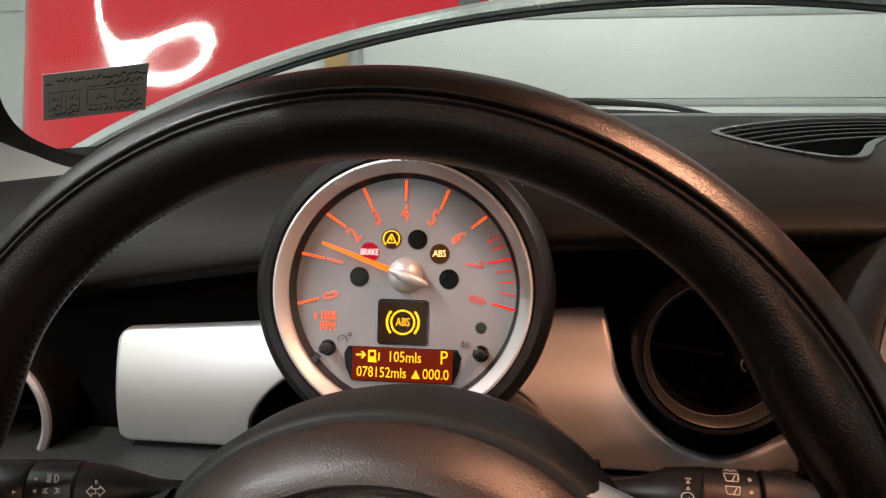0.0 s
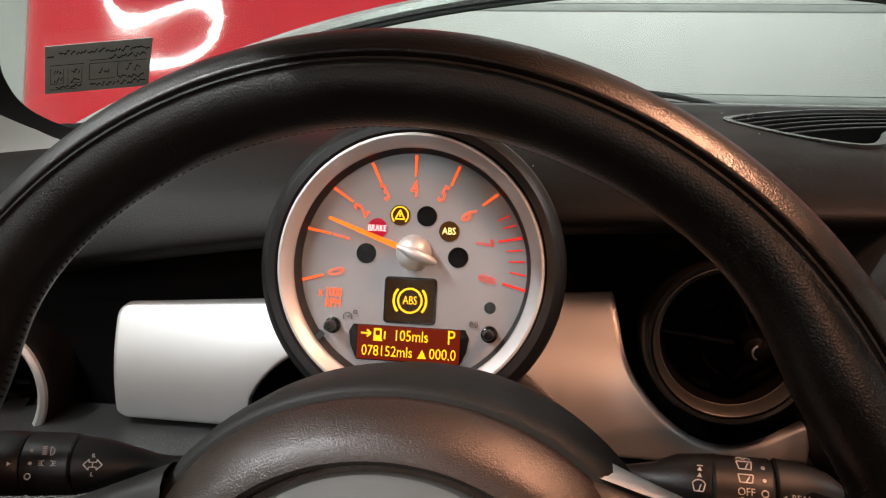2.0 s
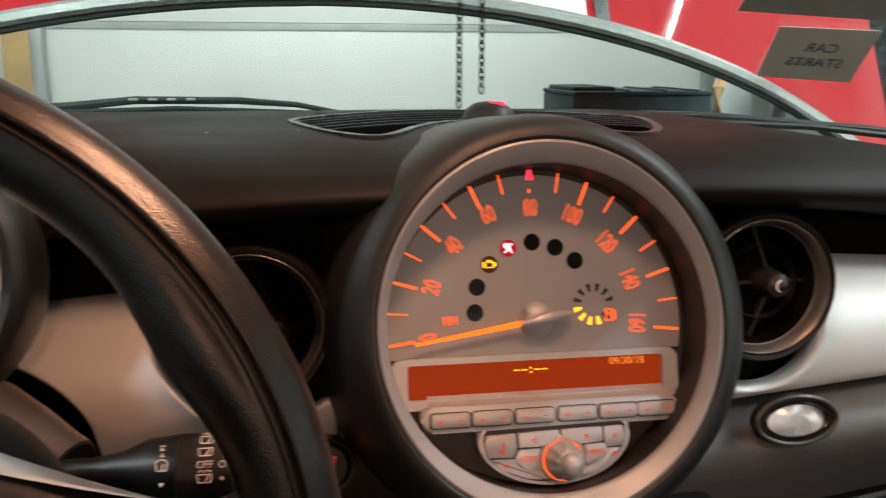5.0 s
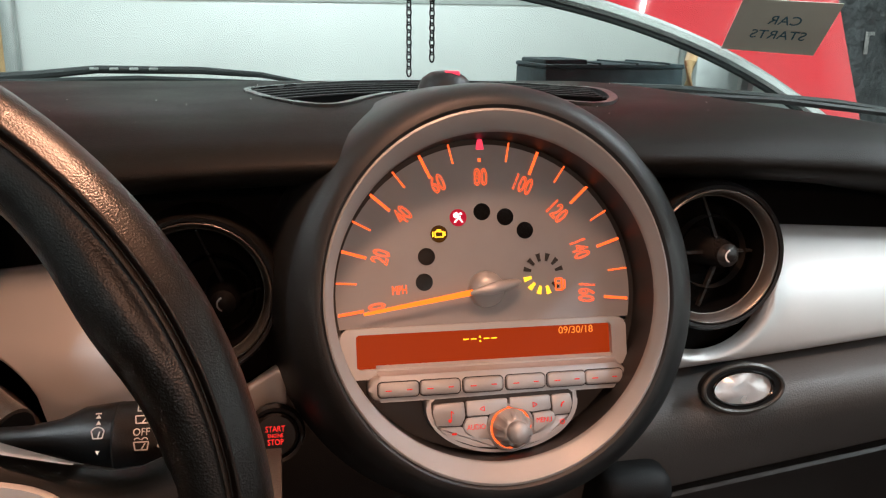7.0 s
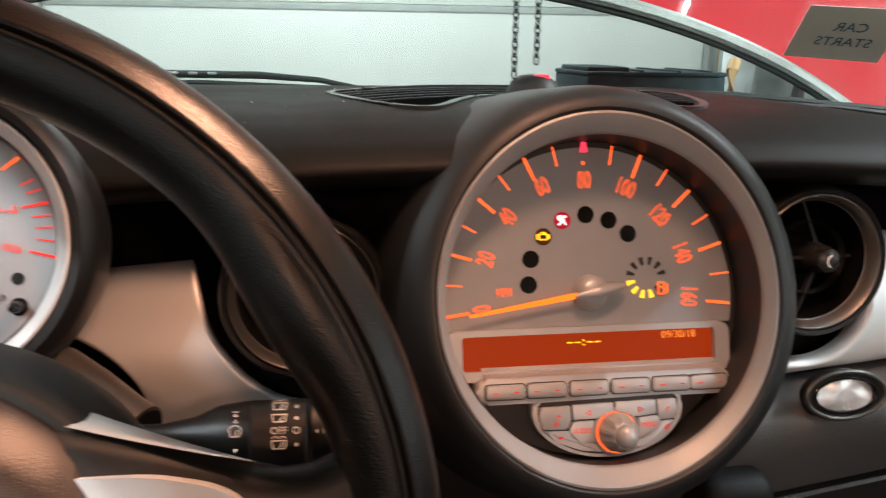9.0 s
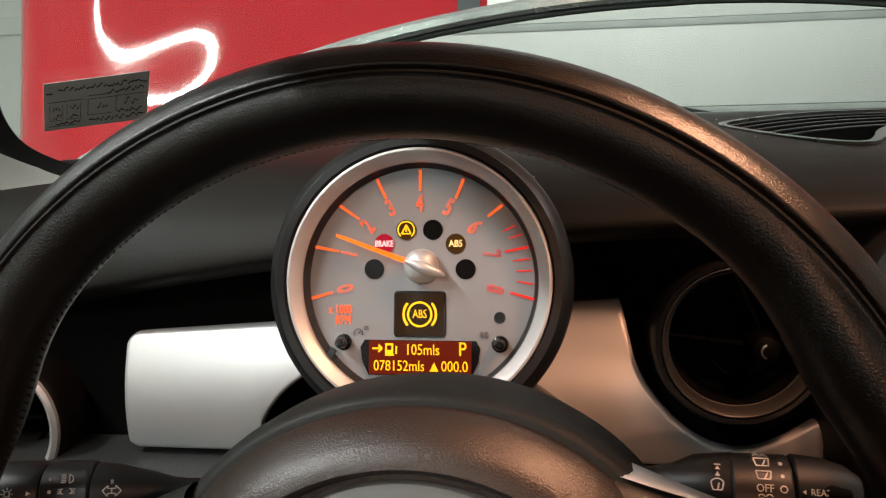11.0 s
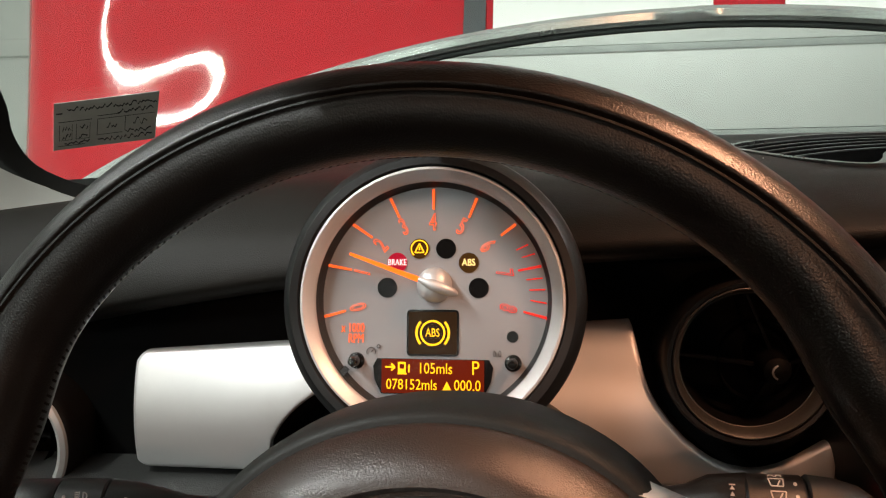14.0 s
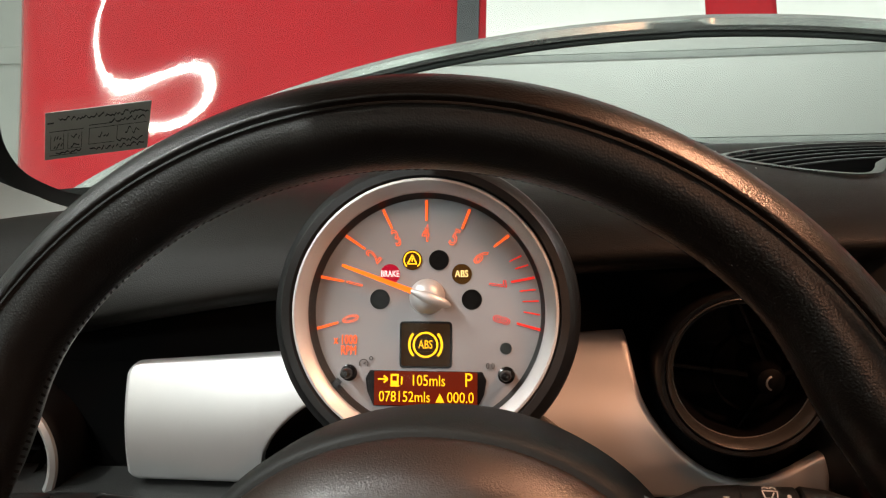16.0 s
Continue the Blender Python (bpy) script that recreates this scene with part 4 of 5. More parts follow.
def needle(parent, hub, tip, tail, r, metal):
    """A lit pointer with a domed silver boss and a rounded tail."""
    part("needle", bar(hub[0], hub[1], tip[0], tip[1], r * 0.34, r * 0.16, 0.0052, 0.0008), NEEDLE, parent, "lit orange needle")
    boss = part("boss", lathe([(r, 0.0), (r * 0.98, 0.003), (r * 0.85, 0.0062), (r * 0.5, 0.0085), (0.0, 0.0092)], 40), metal, parent, "silver domed needle boss")
    boss.location = (*hub, 0)
    d = (Vector(tail) - Vector(hub))
    pts = [(hub[0] - 0.55 * d.x * k0, hub[1] - 0.55 * d.y * k0, z) for k0, z in ((1.0, 0.0080),)] + [(hub[0] + d.x * s, hub[1] + d.y * s, 0.0092 - 0.0035 * s) for s in (0, 0.3, 0.6, 0.85, 1.0)]
    part("tail", tube(pts, [r * 0.10, r * 0.32, r * 0.34, r * 0.30, r * 0.22, r * 0.07], 12), metal, parent, "silver needle tail")


hub = tp(782, 497)
needle(tacho, hub, (hub[0] - 0.0425 * math.cos(radians(20)), hub[1] + 0.0425 * math.sin(radians(20))), (hub[0] + 0.0125 * math.cos(radians(20)), hub[1] - 0.0125 * math.sin(radians(20))), 0.0083, BEZEL)
lens = part("lens", lathe([(0.0, 0.0128), (0.03, 0.0124), (0.0600, 0.0112)], 64), LENS, tacho, "clear gauge glass")
lens.visible_shadow = False

# ---------------------------------------------------------------- central speedometer with radio
speedo = thing("speedometer", pose(0.320, 0.4454, 0.9525, 74, 0, 0), "large round central speedometer with radio and orange lit figures", "gauge")


def sp(u, v):
    return (u + 4.0) / 1000, v / 1000


def oval_lathe(profile, n=160):
    """A turned body whose mouth is a little narrower than high."""
    bm = lathe(profile, n)
    for v in bm.verts:
        r = math.hypot(v.co.x, v.co.y)
        v.co.x *= 1 - 0.057 * smooth(0.090, 0.1015, r) * (1 - smooth(0.108, 0.124, r))
    return bm


part("housing", oval_lathe(HOUSING), SHROUD, speedo, "black soft-edged housing")
part("bezel", oval_lathe([(0.1016, 0.0350), (0.1012, 0.0388), (0.0998, 0.0392), (0.0908, 0.0338), (0.0898, 0.0325), (0.0898, 0.0300)]), SPEEDBEZEL, speedo, "satin silver bezel")
part("inner_wall", lathe([(0.0898, 0.0301), (0.0905, 0.012), (0.0905, -0.001), (0.0865, -0.0008)], 128), DIALRIM, speedo, "black recessed wall")
top = [(0.0872 * math.cos(a), 0.0872 * math.sin(a)) for a in [radians(-11 + 202 * i / 90) for i in range(91)]]
part("dial", prism(top, -0.0005, 0.0), SPEEDDIAL, speedo, "silver grey dial face")
part("lower_panel", prism([(0.0903 * math.cos(a), 0.0903 * math.sin(a)) for a in [radians(192 + 156 * i / 60) for i in range(61)]], -0.0005, 0.0002), DIALRIM, speedo, "black radio panel")
HUB = (-4.2, 2.9)
for i in range(17):
    a = radians(187.6 - 193.6 * i / 16)
    big = i % 2 == 0
    r1, r0 = (0.0865, 0.0720) if big else (0.0868, 0.0752)
    if i == 8:
        r1, r0 = 0.0762, 0.0742
    c, s = math.cos(a), math.sin(a)
    hx, hy = sp(*HUB)
    part("tick", bar(hx + r1 * c, hy + r1 * s, hx + r0 * c, hy + r0 * s, 0.0016 if big else 0.0009, 0.0016 if big else 0.0009), ORANGE, speedo)
for s, u, v, a in (("0", -69.3, -4.3, 98), ("20", -66.1, 24.4, 72), ("40", -52.3, 48.3, 48), ("60", -31.0, 66.0, 24), ("80", -5.1, 69.4, 0), ("100", 20.2, 64.6, -24), ("120", 41.0, 48.0, -48), ("140", 54.4, 25.2, -72), ("160", 57.6, -1.1, -95)):
    part("numeral", text_mesh(s, 0.0138, (*sp(0.975 * u, 0.975 * v), 0.0006), a, 0.60, outline=0.00024), ORANGE, speedo)
part("lettering", text_mesh("MPH", 0.0072, (*sp(-54.8, 4.2), 0.0006), 3, 0.62), ORANGE, speedo)
for i, (u, v) in enumerate(((-40.3, 8.4), (-38.5, 23.0), (-30.7, 35.8), (-19.1, 44.9), (-4.9, 48.0), (8.9, 44.6), (20.5, 36.4))):
    x, y = sp(u, v)
    part("warning_window", prism(circle(x, y, 0.0050, n=28), 0.0001, 0.0004), AMBERDIM if i == 2 else REDDIM if i == 3 else GLOSSBLACK, speedo)
    if i == 2:
        part("warning_symbol", join(frame_plate(round_rect(x, y - 0.0002, 0.0054, 0.0038, 0.0007), round_rect(x, y - 0.0002, 0.0040, 0.0024, 0.0004), 0.0006, 0.0008), bar(x - 0.0036, y - 0.0016, x - 0.0036, y + 0.0014, 0.0008, 0.0008), bar(x - 0.0014, y + 0.0022, x + 0.0014, y + 0.0022, 0.0008, 0.0008), bar(x + 0.0033, y - 0.0012, x + 0.0033, y + 0.0012, 0.0010, 0.0010)), AMBER, speedo, "amber engine symbol")
    if i == 3:
        part("warning_symbol", join(prism(circle(x - 0.0012, y + 0.0014, 0.0017, n=16), 0.0006, 0.0008), prism(circle(x + 0.0016, y + 0.0022, 0.0008, n=12), 0.0006, 0.0008), bar(x - 0.0024, y - 0.0028, x + 0.0014, y + 0.0008, 0.0009, 0.0009), bar(x + 0.0006, y - 0.0002, x + 0.0024, y - 0.0028, 0.0008, 0.0008)), WHITELIT, speedo, "lit airbag symbol as plain shapes")
x, y = sp(-4.7, 88.5)
part("belt_lamp", join(prism(circle(x, y + 0.0030, 0.0013, n=14), 0.0004, 0.0007), prism([(x - 0.0024, y - 0.0042), (x + 0.0024, y - 0.0042), (x + 0.0014, y + 0.0016), (x - 0.0014, y + 0.0016)], 0.0004, 0.0007)), REDLIT, speedo, "lit red belt lamp as plain shapes")
fx, fy = sp(30.5, 10.5)
for i in range(12):
    a = radians(195 - 30 * i)
    if i == 7:
        continue
    c, s = math.cos(a), math.sin(a)
    lit = i in (0, 11, 10, 9)
    part("fuel_bar", bar(fx + 0.0075 * c, fy + 0.0075 * s, fx + 0.0122 * c, fy + 0.0122 * s, 0.0015, 0.0028), AMBER if lit else DIALRIM, speedo)
fx, fy = sp(39.6, 4.0)
part("fuel_symbol", join(frame_plate(round_rect(fx, fy, 0.0046, 0.0074, 0.0005), round_rect(fx, fy, 0.0028, 0.0056, 0.0003), 0.0006, 0.0009), bar(fx - 0.0016, fy + 0.0006, fx + 0.0016, fy + 0.0006, 0.0007, 0.0007, 0.0006), bar(fx + 0.0036, fy - 0.0024, fx + 0.0036, fy + 0.0026, 0.0008, 0.0008, 0.0006), bar(fx + 0.0022, fy - 0.0026, fx + 0.0036, fy - 0.0026, 0.0008, 0.0008, 0.0006)), ORANGE, speedo)
needle(speedo, sp(-4.2, 2.9), sp(-76.0, -8.2), sp(15.6, 6.6), 0.0105, BUTTON)

# display strip
dx, dy = sp(-6.0, -29.5)
part("display_surround", frame_plate(round_rect(dx, dy - 0.001, 0.168, 0.0285, 0.006), round_rect(dx, dy, 0.150, 0.0195, 0.002), -0.0005, 0.0058), BUTTON, speedo, "silver display surround")
part("display", prism(round_rect(dx, dy, 0.1505, 0.0200, 0.002), 0.0004, 0.0016), LCD, speedo, "orange-brown radio display")
part("display_text", text_mesh("09/30/18", 0.0060, (*sp(48.4, -23.2), 0.0020), 0, 1.0), DATE, speedo)
cx, cy = sp(-9.3, -25.4)
part("display_text", join(*[bar(cx + d - 0.0016, cy, cx + d + 0.0016, cy, 0.0007, 0.0007, 0.0018, 0.0003) for d in (-0.0083, -0.0037, 0.0037, 0.0083)], *[prism(circle(cx, cy + e, 0.0006, n=8), 0.0018, 0.0021) for e in (-0.0014, 0.0010)]), YELLOW, speedo, "clock dashes")
part("rail_ledge", sheet([[(x, -0.0375, 0.0030), (x, -0.0398, 0.0050), (x, -0.0432, 0.0125)] for x in [-0.066 + 0.014 * i for i in range(11)]], (0, 0, -0.0015)), BUTTON, speedo, "sloping ledge over the button rail")
bx, by = sp(-0.5, -49.6)
part("button_rail", prism(round_rect(bx, by, 0.150, 0.0145, 0.0066, 6), 0.000, 0.0128, 0.0022, 3), BUTTON, speedo, "silver button rail")
for u, w in ((-59.0, 22.0), (-35.7, 22.8), (-11.2, 23.0), (13.4, 23.0), (37.6, 22.8), (60.2, 21.0)):
    x, y = sp(u, -50.0)
    part("button_gap", prism(round_rect(x, y, 0.0238, 0.0092, 0.0026, 4), 0.0100, 0.0129), DIALRIM, speedo)
    b = part("button", prism(round_rect(x, y, 0.0226, 0.0080, 0.0022, 4), 0.010, 0.0150, 0.0013), BUTTON, speedo)
    part("button_print", join(bar(x - 0.0075, y - 0.0004, x - 0.0040, y - 0.0004, 0.0006, 0.0006, 0.0149, 0.0002), bar(x + 0.0045, y - 0.0002, x + 0.0075, y - 0.0002, 0.0006, 0.0006, 0.0149, 0.0002)), REDDIMTICK, b)


def pod_half(k, n=30):
    pts = [(0.0040 + 0.0440 * k * math.cos(radians(a)), -0.0620 + 0.0270 * k * math.sin(radians(a))) for a in [180 + 180 * i / n for i in range(n + 1)]]
    t = 0.0005 + 0.0060 * k
    return pts + [(0.0040 + 0.0440 * k, -0.0620 + t - 0.002), (0.0040 + 0.0440 * k - 0.0025, -0.0620 + t), (0.0040 - 0.0440 * k + 0.0025, -0.0620 + t - 0.001), (0.0040 - 0.0440 * k, -0.0620 + t - 0.003)]


part("control_pod", prism(pod_half(1.0), 0.000, 0.0128, 0.0020, 3), BUTTON, speedo, "silver half-moon radio control pod")
part("key_bed", prism(pod_half(0.935), 0.0100, 0.0129), DIALRIM, speedo)
kx, ky = 0.0078, -0.0752


def key_face(outline, top=0.0146):
    """One radio key: its outline drawn in a little and eased."""
    n = len(outline)
    mx, my = sum(p[0] for p in outline) / n, sum(p[1] for p in outline) / n
    pts = []
    for i in range(n):
        p, q, r = Vector(outline[i - 1]), Vector(outline[i]), Vector(outline[(i + 1) % n])
        a, b = (p - q).normalized(), (r - q).normalized()
        pts += [q + a * 0.0012, q + (a + b) * 0.0004, q + b * 0.0012]
    m = Vector((mx, my))
    return prism([tuple(p + (m - p).normalized() * 0.00045) for p in pts], 0.0100, top, 0.0008)


KEYS_AT = [((-0.0370, -0.0640), (-0.0362, -0.0592), (-0.0182, -0.0588), (-0.0178, -0.0680), (-0.0204, -0.0728), (-0.0356, -0.0722)),
           ((-0.0182, -0.0588), (0.0068, -0.0584), (0.0068, -0.0640), (-0.0046, -0.0676), (-0.0178, -0.0680)),
           ((0.0068, -0.0584), (0.0318, -0.0580), (0.0322, -0.0668), (0.0200, -0.0676), (0.0068, -0.0640)),
           ((0.0318, -0.0580), (0.0438, -0.0578), (0.0446, -0.0640), (0.0432, -0.0700), (0.0324, -0.0702), (0.0322, -0.0668)),
           ((-0.0178, -0.0680), (-0.0046, -0.0676), (-0.0060, -0.0740), (-0.0042, -0.0812), (-0.0130, -0.0800), (-0.0186, -0.0772), (-0.0204, -0.0728)),
           ((0.0200, -0.0676), (0.0322, -0.0668), (0.0346, -0.0702), (0.0338, -0.0740), (0.0300, -0.0776), (0.0200, -0.0806), (0.0218, -0.0740)),
           ((-0.0356, -0.0722), (-0.0204, -0.0728), (-0.0042, -0.0812), (0.0000, -0.0866), (-0.0130, -0.0848), (-0.0270, -0.0792)),
           ((0.0346, -0.0702), (0.0432, -0.0700), (0.0370, -0.0774), (0.0270, -0.0834), (0.0160, -0.0862), (0.0150, -0.0812))]
for i, outline in enumerate(KEYS_AT):
    part("key", key_face(outline, 0.0138 if i > 5 else 0.0146), BUTTON, speedo)
KZ = 0.0147
for s, x, y, sz in (("AUDIO", -0.0122, -0.0736, 0.0042), ("MENU", 0.0272, -0.0722, 0.0042)):
    part("key_lettering", text_mesh(s, sz, (x, y, KZ), 0, 0.8), REDDIMTICK, speedo)
part("key_symbol", join(bar(-0.0262, -0.0690, -0.0262, -0.0638, 0.0005, 0.0005, KZ, 0.0002), prism(circle(-0.0271, -0.0691, 0.0010, n=12), KZ, KZ + 0.0002), bar(-0.0262, -0.0638, -0.0247, -0.0652, 0.0005, 0.0005, KZ, 0.0002)), REDDIMTICK, speedo)
for d, x, y in ((-1, -0.0085, -0.0636), (1, 0.0222, -0.0632)):
    tri = [(x + d * 0.0013, y), (x - d * 0.0012, y - 0.0014), (x - d * 0.0012, y + 0.0014)]
    part("key_symbol", join(*[bar(*p, *q, 0.0004, 0.0004, KZ, 0.0002) for p, q in zip(tri, tri[1:] + tri[:1])]), REDDIMTICK, speedo)
part("key_symbol", ring_stroke(0.0400, -0.0650, 0.0024, 0.0007, 100, 190, 10, KZ), REDDIMTICK, speedo)
part("key_symbol", ring_stroke(0.0378, -0.0738, 0.0013, 0.0005, 0, 360, 16, KZ), REDDIMTICK, speedo)
part("key_symbol", bar(-0.0262, -0.0766, -0.0236, -0.0766, 0.0012, 0.0012, KZ, 0.0002), REDDIMTICK, speedo)
kn = part("knob_collar", lathe([(0.0138, 0.009), (0.0138, 0.0136), (0.0126, 0.0146), (0.0118, 0.0140)], 48), BUTTON, speedo)
kn.location = (kx, ky, 0)
gl = part("knob_glow", lathe([(0.0119, 0.0138), (0.0108, 0.0142)], 48), ORANGE, speedo, "lit orange ring")
gl.location = (kx, ky, 0)
bm = bmesh.new()
N = 60
prof = [(0.0108, 0.0125), (0.0104, 0.018), (0.0090, 0.024), (0.0074, 0.0275), (0.0066, 0.0282)]
rings = [[bm.verts.new((r * (1 + (0.055 if (i // 3) % 2 else -0.03) * (1 if 0 < k < 4 else 0)) * math.cos(2 * math.pi * i / N), r * (1 + (0.055 if (i // 3) % 2 else -0.03) * (1 if 0 < k < 4 else 0)) * math.sin(2 * math.pi * i / N), z)) for i in range(N)] for k, (r, z) in enumerate(prof)]
for a, b in zip(rings, rings[1:]):
    for i in range(N):
        bm.faces.new((a[i], a[(i + 1) % N], b[(i + 1) % N], b[i]))
bm.faces.new(rings[-1])
kb = part("volume_knob", bm, BUTTON, speedo, "ribbed silver volume knob")
kb.location = (kx, ky, 0)
kc = part("knob_tip", lathe([(0.0062, 0.0275), (0.0064, 0.0300), (0.0055, 0.0328), (0.003, 0.0345), (0.0, 0.0350)], 32), BUTTON, speedo)
kc.location = (kx, ky, 0)

# ---------------------------------------------------------------- steering column, stalks
column = thing("steering_column", pose(-0.001, 0.33, 0.885), "black plastic steering column cowl", "steering column")
cowl = part("cowl", join(lathe([(0.052, -0.10), (0.060, -0.04), (0.066, 0.03), (0.068, 0.12)], 64)), COWL, column)
cowl.matrix_local = pose(0, 0, 0, -90 - 12, 0, 0) @ Matrix.Diagonal((1.15, 0.95, 1, 1))
boot = part("stalk_boot", tube([(0.026, 0.052, 0.0540), (0.044, 0.045, 0.0500), (0.060, 0.037, 0.0450), (0.076, 0.029, 0.0400), (0.0840, 0.025, 0.0370)], [0.027, 0.0255, 0.0225, 0.0185, 0.0175], 32), COWL, column, "flared plastic boot round the stalk")
part("boot_mouth", tube([(0.0836, 0.0252, 0.0371), (0.0850, 0.0245, 0.0366)], [0.0150, 0.0162], 32), SHADEBLACK, boot)
part("stalk_socket", tube([(-0.055, -0.02, 0.040), (-0.075, -0.020, 0.055)], [0.018, 0.012], 16), BLACK, column)


# local x runs outward along the stalk, local y is up, local z faces the driver
left = thing("column_stalk", pose(-0.060, 0.304, 0.9415, 90, 0, 180 + 8) @ pose(0, 0, 0, 28, 0, 0), "black light and indicator stalk with white symbols", "stalk", "column stalks")


def turned(profile, n=36):
    """A body turned about the local x axis from (distance, radius) points."""
    bm = lathe([(r, d) for d, r in profile], n)
    bmesh.ops.rotate(bm, cent=(0, 0, 0), matrix=Matrix.Rotation(radians(90), 3, "Y"), verts=bm.verts)
    return bm


part("arm", turned([(-0.02, 0.0042), (0.026, 0.0042), (0.034, 0.0050), (0.044, 0.0080), (0.054, 0.0106), (0.0645, 0.0118), (0.0645, 0.0)]), LEATHER_FINE, left)
part("switch_ring", turned([(0.0652, 0.0), (0.0652, 0.0116), (0.066, 0.0124), (0.0843, 0.0130), (0.0850, 0.0122), (0.0850, 0.0)]), BLACK, left)
part("end_knob", turned([(0.0858, 0.0), (0.0858, 0.0120), (0.088, 0.0130), (0.105, 0.0132), (0.112, 0.0115), (0.115, 0.007), (0.116, 0.0)]), BLACK, left)


def on_left(px, py, bm_list):
    b = join(*bm_list)
    bmesh.ops.transform(b, matrix=Matrix.Translation((px, py * 0.82, 0.0)) @ Matrix.Rotation(radians(180), 4, "Y") @ Matrix.Diagonal((0.8, 0.8, 1, 1)), verts=b.verts)
    return b


LZ = -0.0133
part("symbol", on_left(0.0732, 0.0062, [ring_stroke(0.0012, 0, 0.0020, 0.0005, -90, 90, 10, -LZ), bar(0.0012, -0.002, 0.0012, 0.002, 0.0005, 0.0005, -LZ, 0.0002)] + [bar(-0.0030, -0.0016 + 0.0009 * i, -0.0006, -0.0016 + 0.0009 * i, 0.0005, 0.0005, -LZ, 0.0002) for i in range(5)]), STALKPRINT, left, "white headlamp symbol")
part("symbol", on_left(0.0732, 0.0004, [ring_stroke(-0.0016, 0, 0.0013, 0.0004, 90, 270, 8, -LZ), ring_stroke(0.0016, 0, 0.0013, 0.0004, -90, 90, 8, -LZ)] + [bar(sx * 0.0026, -0.0010 + 0.001 * i, sx * 0.0044, -0.0010 + 0.001 * i, 0.0004, 0.0004, -LZ, 0.0002) for i in range(3) for sx in (-1, 1)]), STALKPRINT, left, "white side light symbol")
part("symbol", on_left(0.0800, 0.0062, [prism(circle(0, 0, 0.0009, n=12), -LZ, -LZ + 0.0002)]), STALKPRINT, left)
part("symbol", on_left(0.0800, 0.0002, [prism(circle(0, 0, 0.0009, n=12), -LZ, -LZ + 0.0002)]), STALKPRINT, left)
part("symbol", on_left(0.0805, -0.0060, [ring_stroke(0, 0, 0.0014, 0.0006, 0, 360, 16, -LZ)]), STALKPRINT, left)
part("symbol", on_left(0.0970, -0.0002, [ring_stroke(0, 0, 0.0014, 0.0004, 0, 360, 14, -LZ)] + [bar(0.002 * math.cos(a), 0.002 * math.sin(a), 0.0031 * math.cos(a), 0.0031 * math.sin(a), 0.0004, 0.0004, -LZ, 0.0002) for a in [math.pi * i / 4 for i in range(8)]]), STALKPRINT, left, "white lamp dimmer symbol")
part("symbol", on_left(0.0885, -0.0002, [prism([(-0.001, -0.001), (0.0012, 0), (-0.001, 0.001)], -LZ, -LZ + 0.0002)]), STALKPRINT, left)
arrow = [(-0.0048, 0), (-0.0020, 0.0026), (-0.0020, 0.0012), (0.0, 0.0012), (0.0, -0.0012), (-0.0020, -0.0012), (-0.0020, -0.0026)]
ZA = 0.0112
outl = [bar(*p, *q, 0.0005, 0.0005, ZA, 0.0002) for f in (1, -1) for p, q in zip([(f * a, b) for a, b in arrow], [(f * a, b) for a, b in arrow[1:] + arrow[:1]])]
part("symbol", on_left(0.0558, 0.0, outl), STALKPRINT, left, "white indicator arrows")
part("symbol", on_left(0.0558, 0.0042, [text_mesh("R", 0.0030, (0, 0, ZA))]), STALKPRINT, left)
part("symbol", on_left(0.0558, -0.0046, [text_mesh("L", 0.0030, (0, 0, ZA))]), STALKPRINT, left)

right = thing("column_stalk", pose(0.082, 0.345, 0.9288, 90, 0, -2) @ pose(0, 0, 0, -30, 0, 0), "black wiper stalk with white symbols", "stalk", "column stalks")
part("arm", turned([(-0.03, 0.0060), (0.015, 0.0060), (0.028, 0.0085), (0.038, 0.0130), (0.0535, 0.0145), (0.0535, 0.0)]), BLACK, right)
collar = part("switch_ring", turned([(0.0515, 0.0), (0.0515, 0.0162), (0.0525, 0.0172), (0.0745, 0.0175), (0.0755, 0.0166), (0.0755, 0.0)]), BLACK, right)
collar.location = (0, -0.003, 0)
part("end_knob", turned([(0.0765, 0.0), (0.0765, 0.0142), (0.0775, 0.0150), (0.088, 0.0140), (0.098, 0.0112), (0.104, 0.007), (0.106, 0.0)]), LEATHER_FINE, right)
cut = part("grip_cut", turned([(0.082, 0.0), (0.082, 0.0022), (0.090, 0.0038), (0.098, 0.0018), (0.099, 0.0)], 12), SHADEBLACK, right)
cut.location = (0, -0.001, 0.0113)
RZ = 0.0156


def screen_symbol(x, y, wet):
    o = [bar(x - 0.0024, y - 0.0016, x - 0.0030, y + 0.0016, 0.0005, 0.0005, RZ, 0.0002), bar(x + 0.0024, y - 0.0016, x + 0.0030, y + 0.0016, 0.0005, 0.0005, RZ, 0.0002),
         bar(x - 0.0030, y + 0.0016, x + 0.0030, y + 0.0016, 0.0005, 0.0005, RZ, 0.0002), bar(x - 0.0024, y - 0.0016, x + 0.0024, y - 0.0016, 0.0005, 0.0005, RZ, 0.0002), bar(x, y - 0.0016, x + 0.0016, y + 0.0010, 0.0005, 0.0005, RZ, 0.0002)]
    if wet:
        o += [ring_stroke(x + k * 0.0015, y + 0.0020, 0.0013, 0.0004, 20, 160, 8, RZ) for k in (-1, 1)]
    return join(*o)


for k, (yy, wet) in enumerate(((0.0102, True), (0.0048, False), (-0.0062, True))):
    part("symbol", screen_symbol(0.0640, yy, wet), STALKPRINT, right, "white rear wiper symbol")
part("symbol", text_mesh("OFF", 0.0044, (0.0640, -0.0006, RZ), 0, 0.9), STALKPRINT, right)
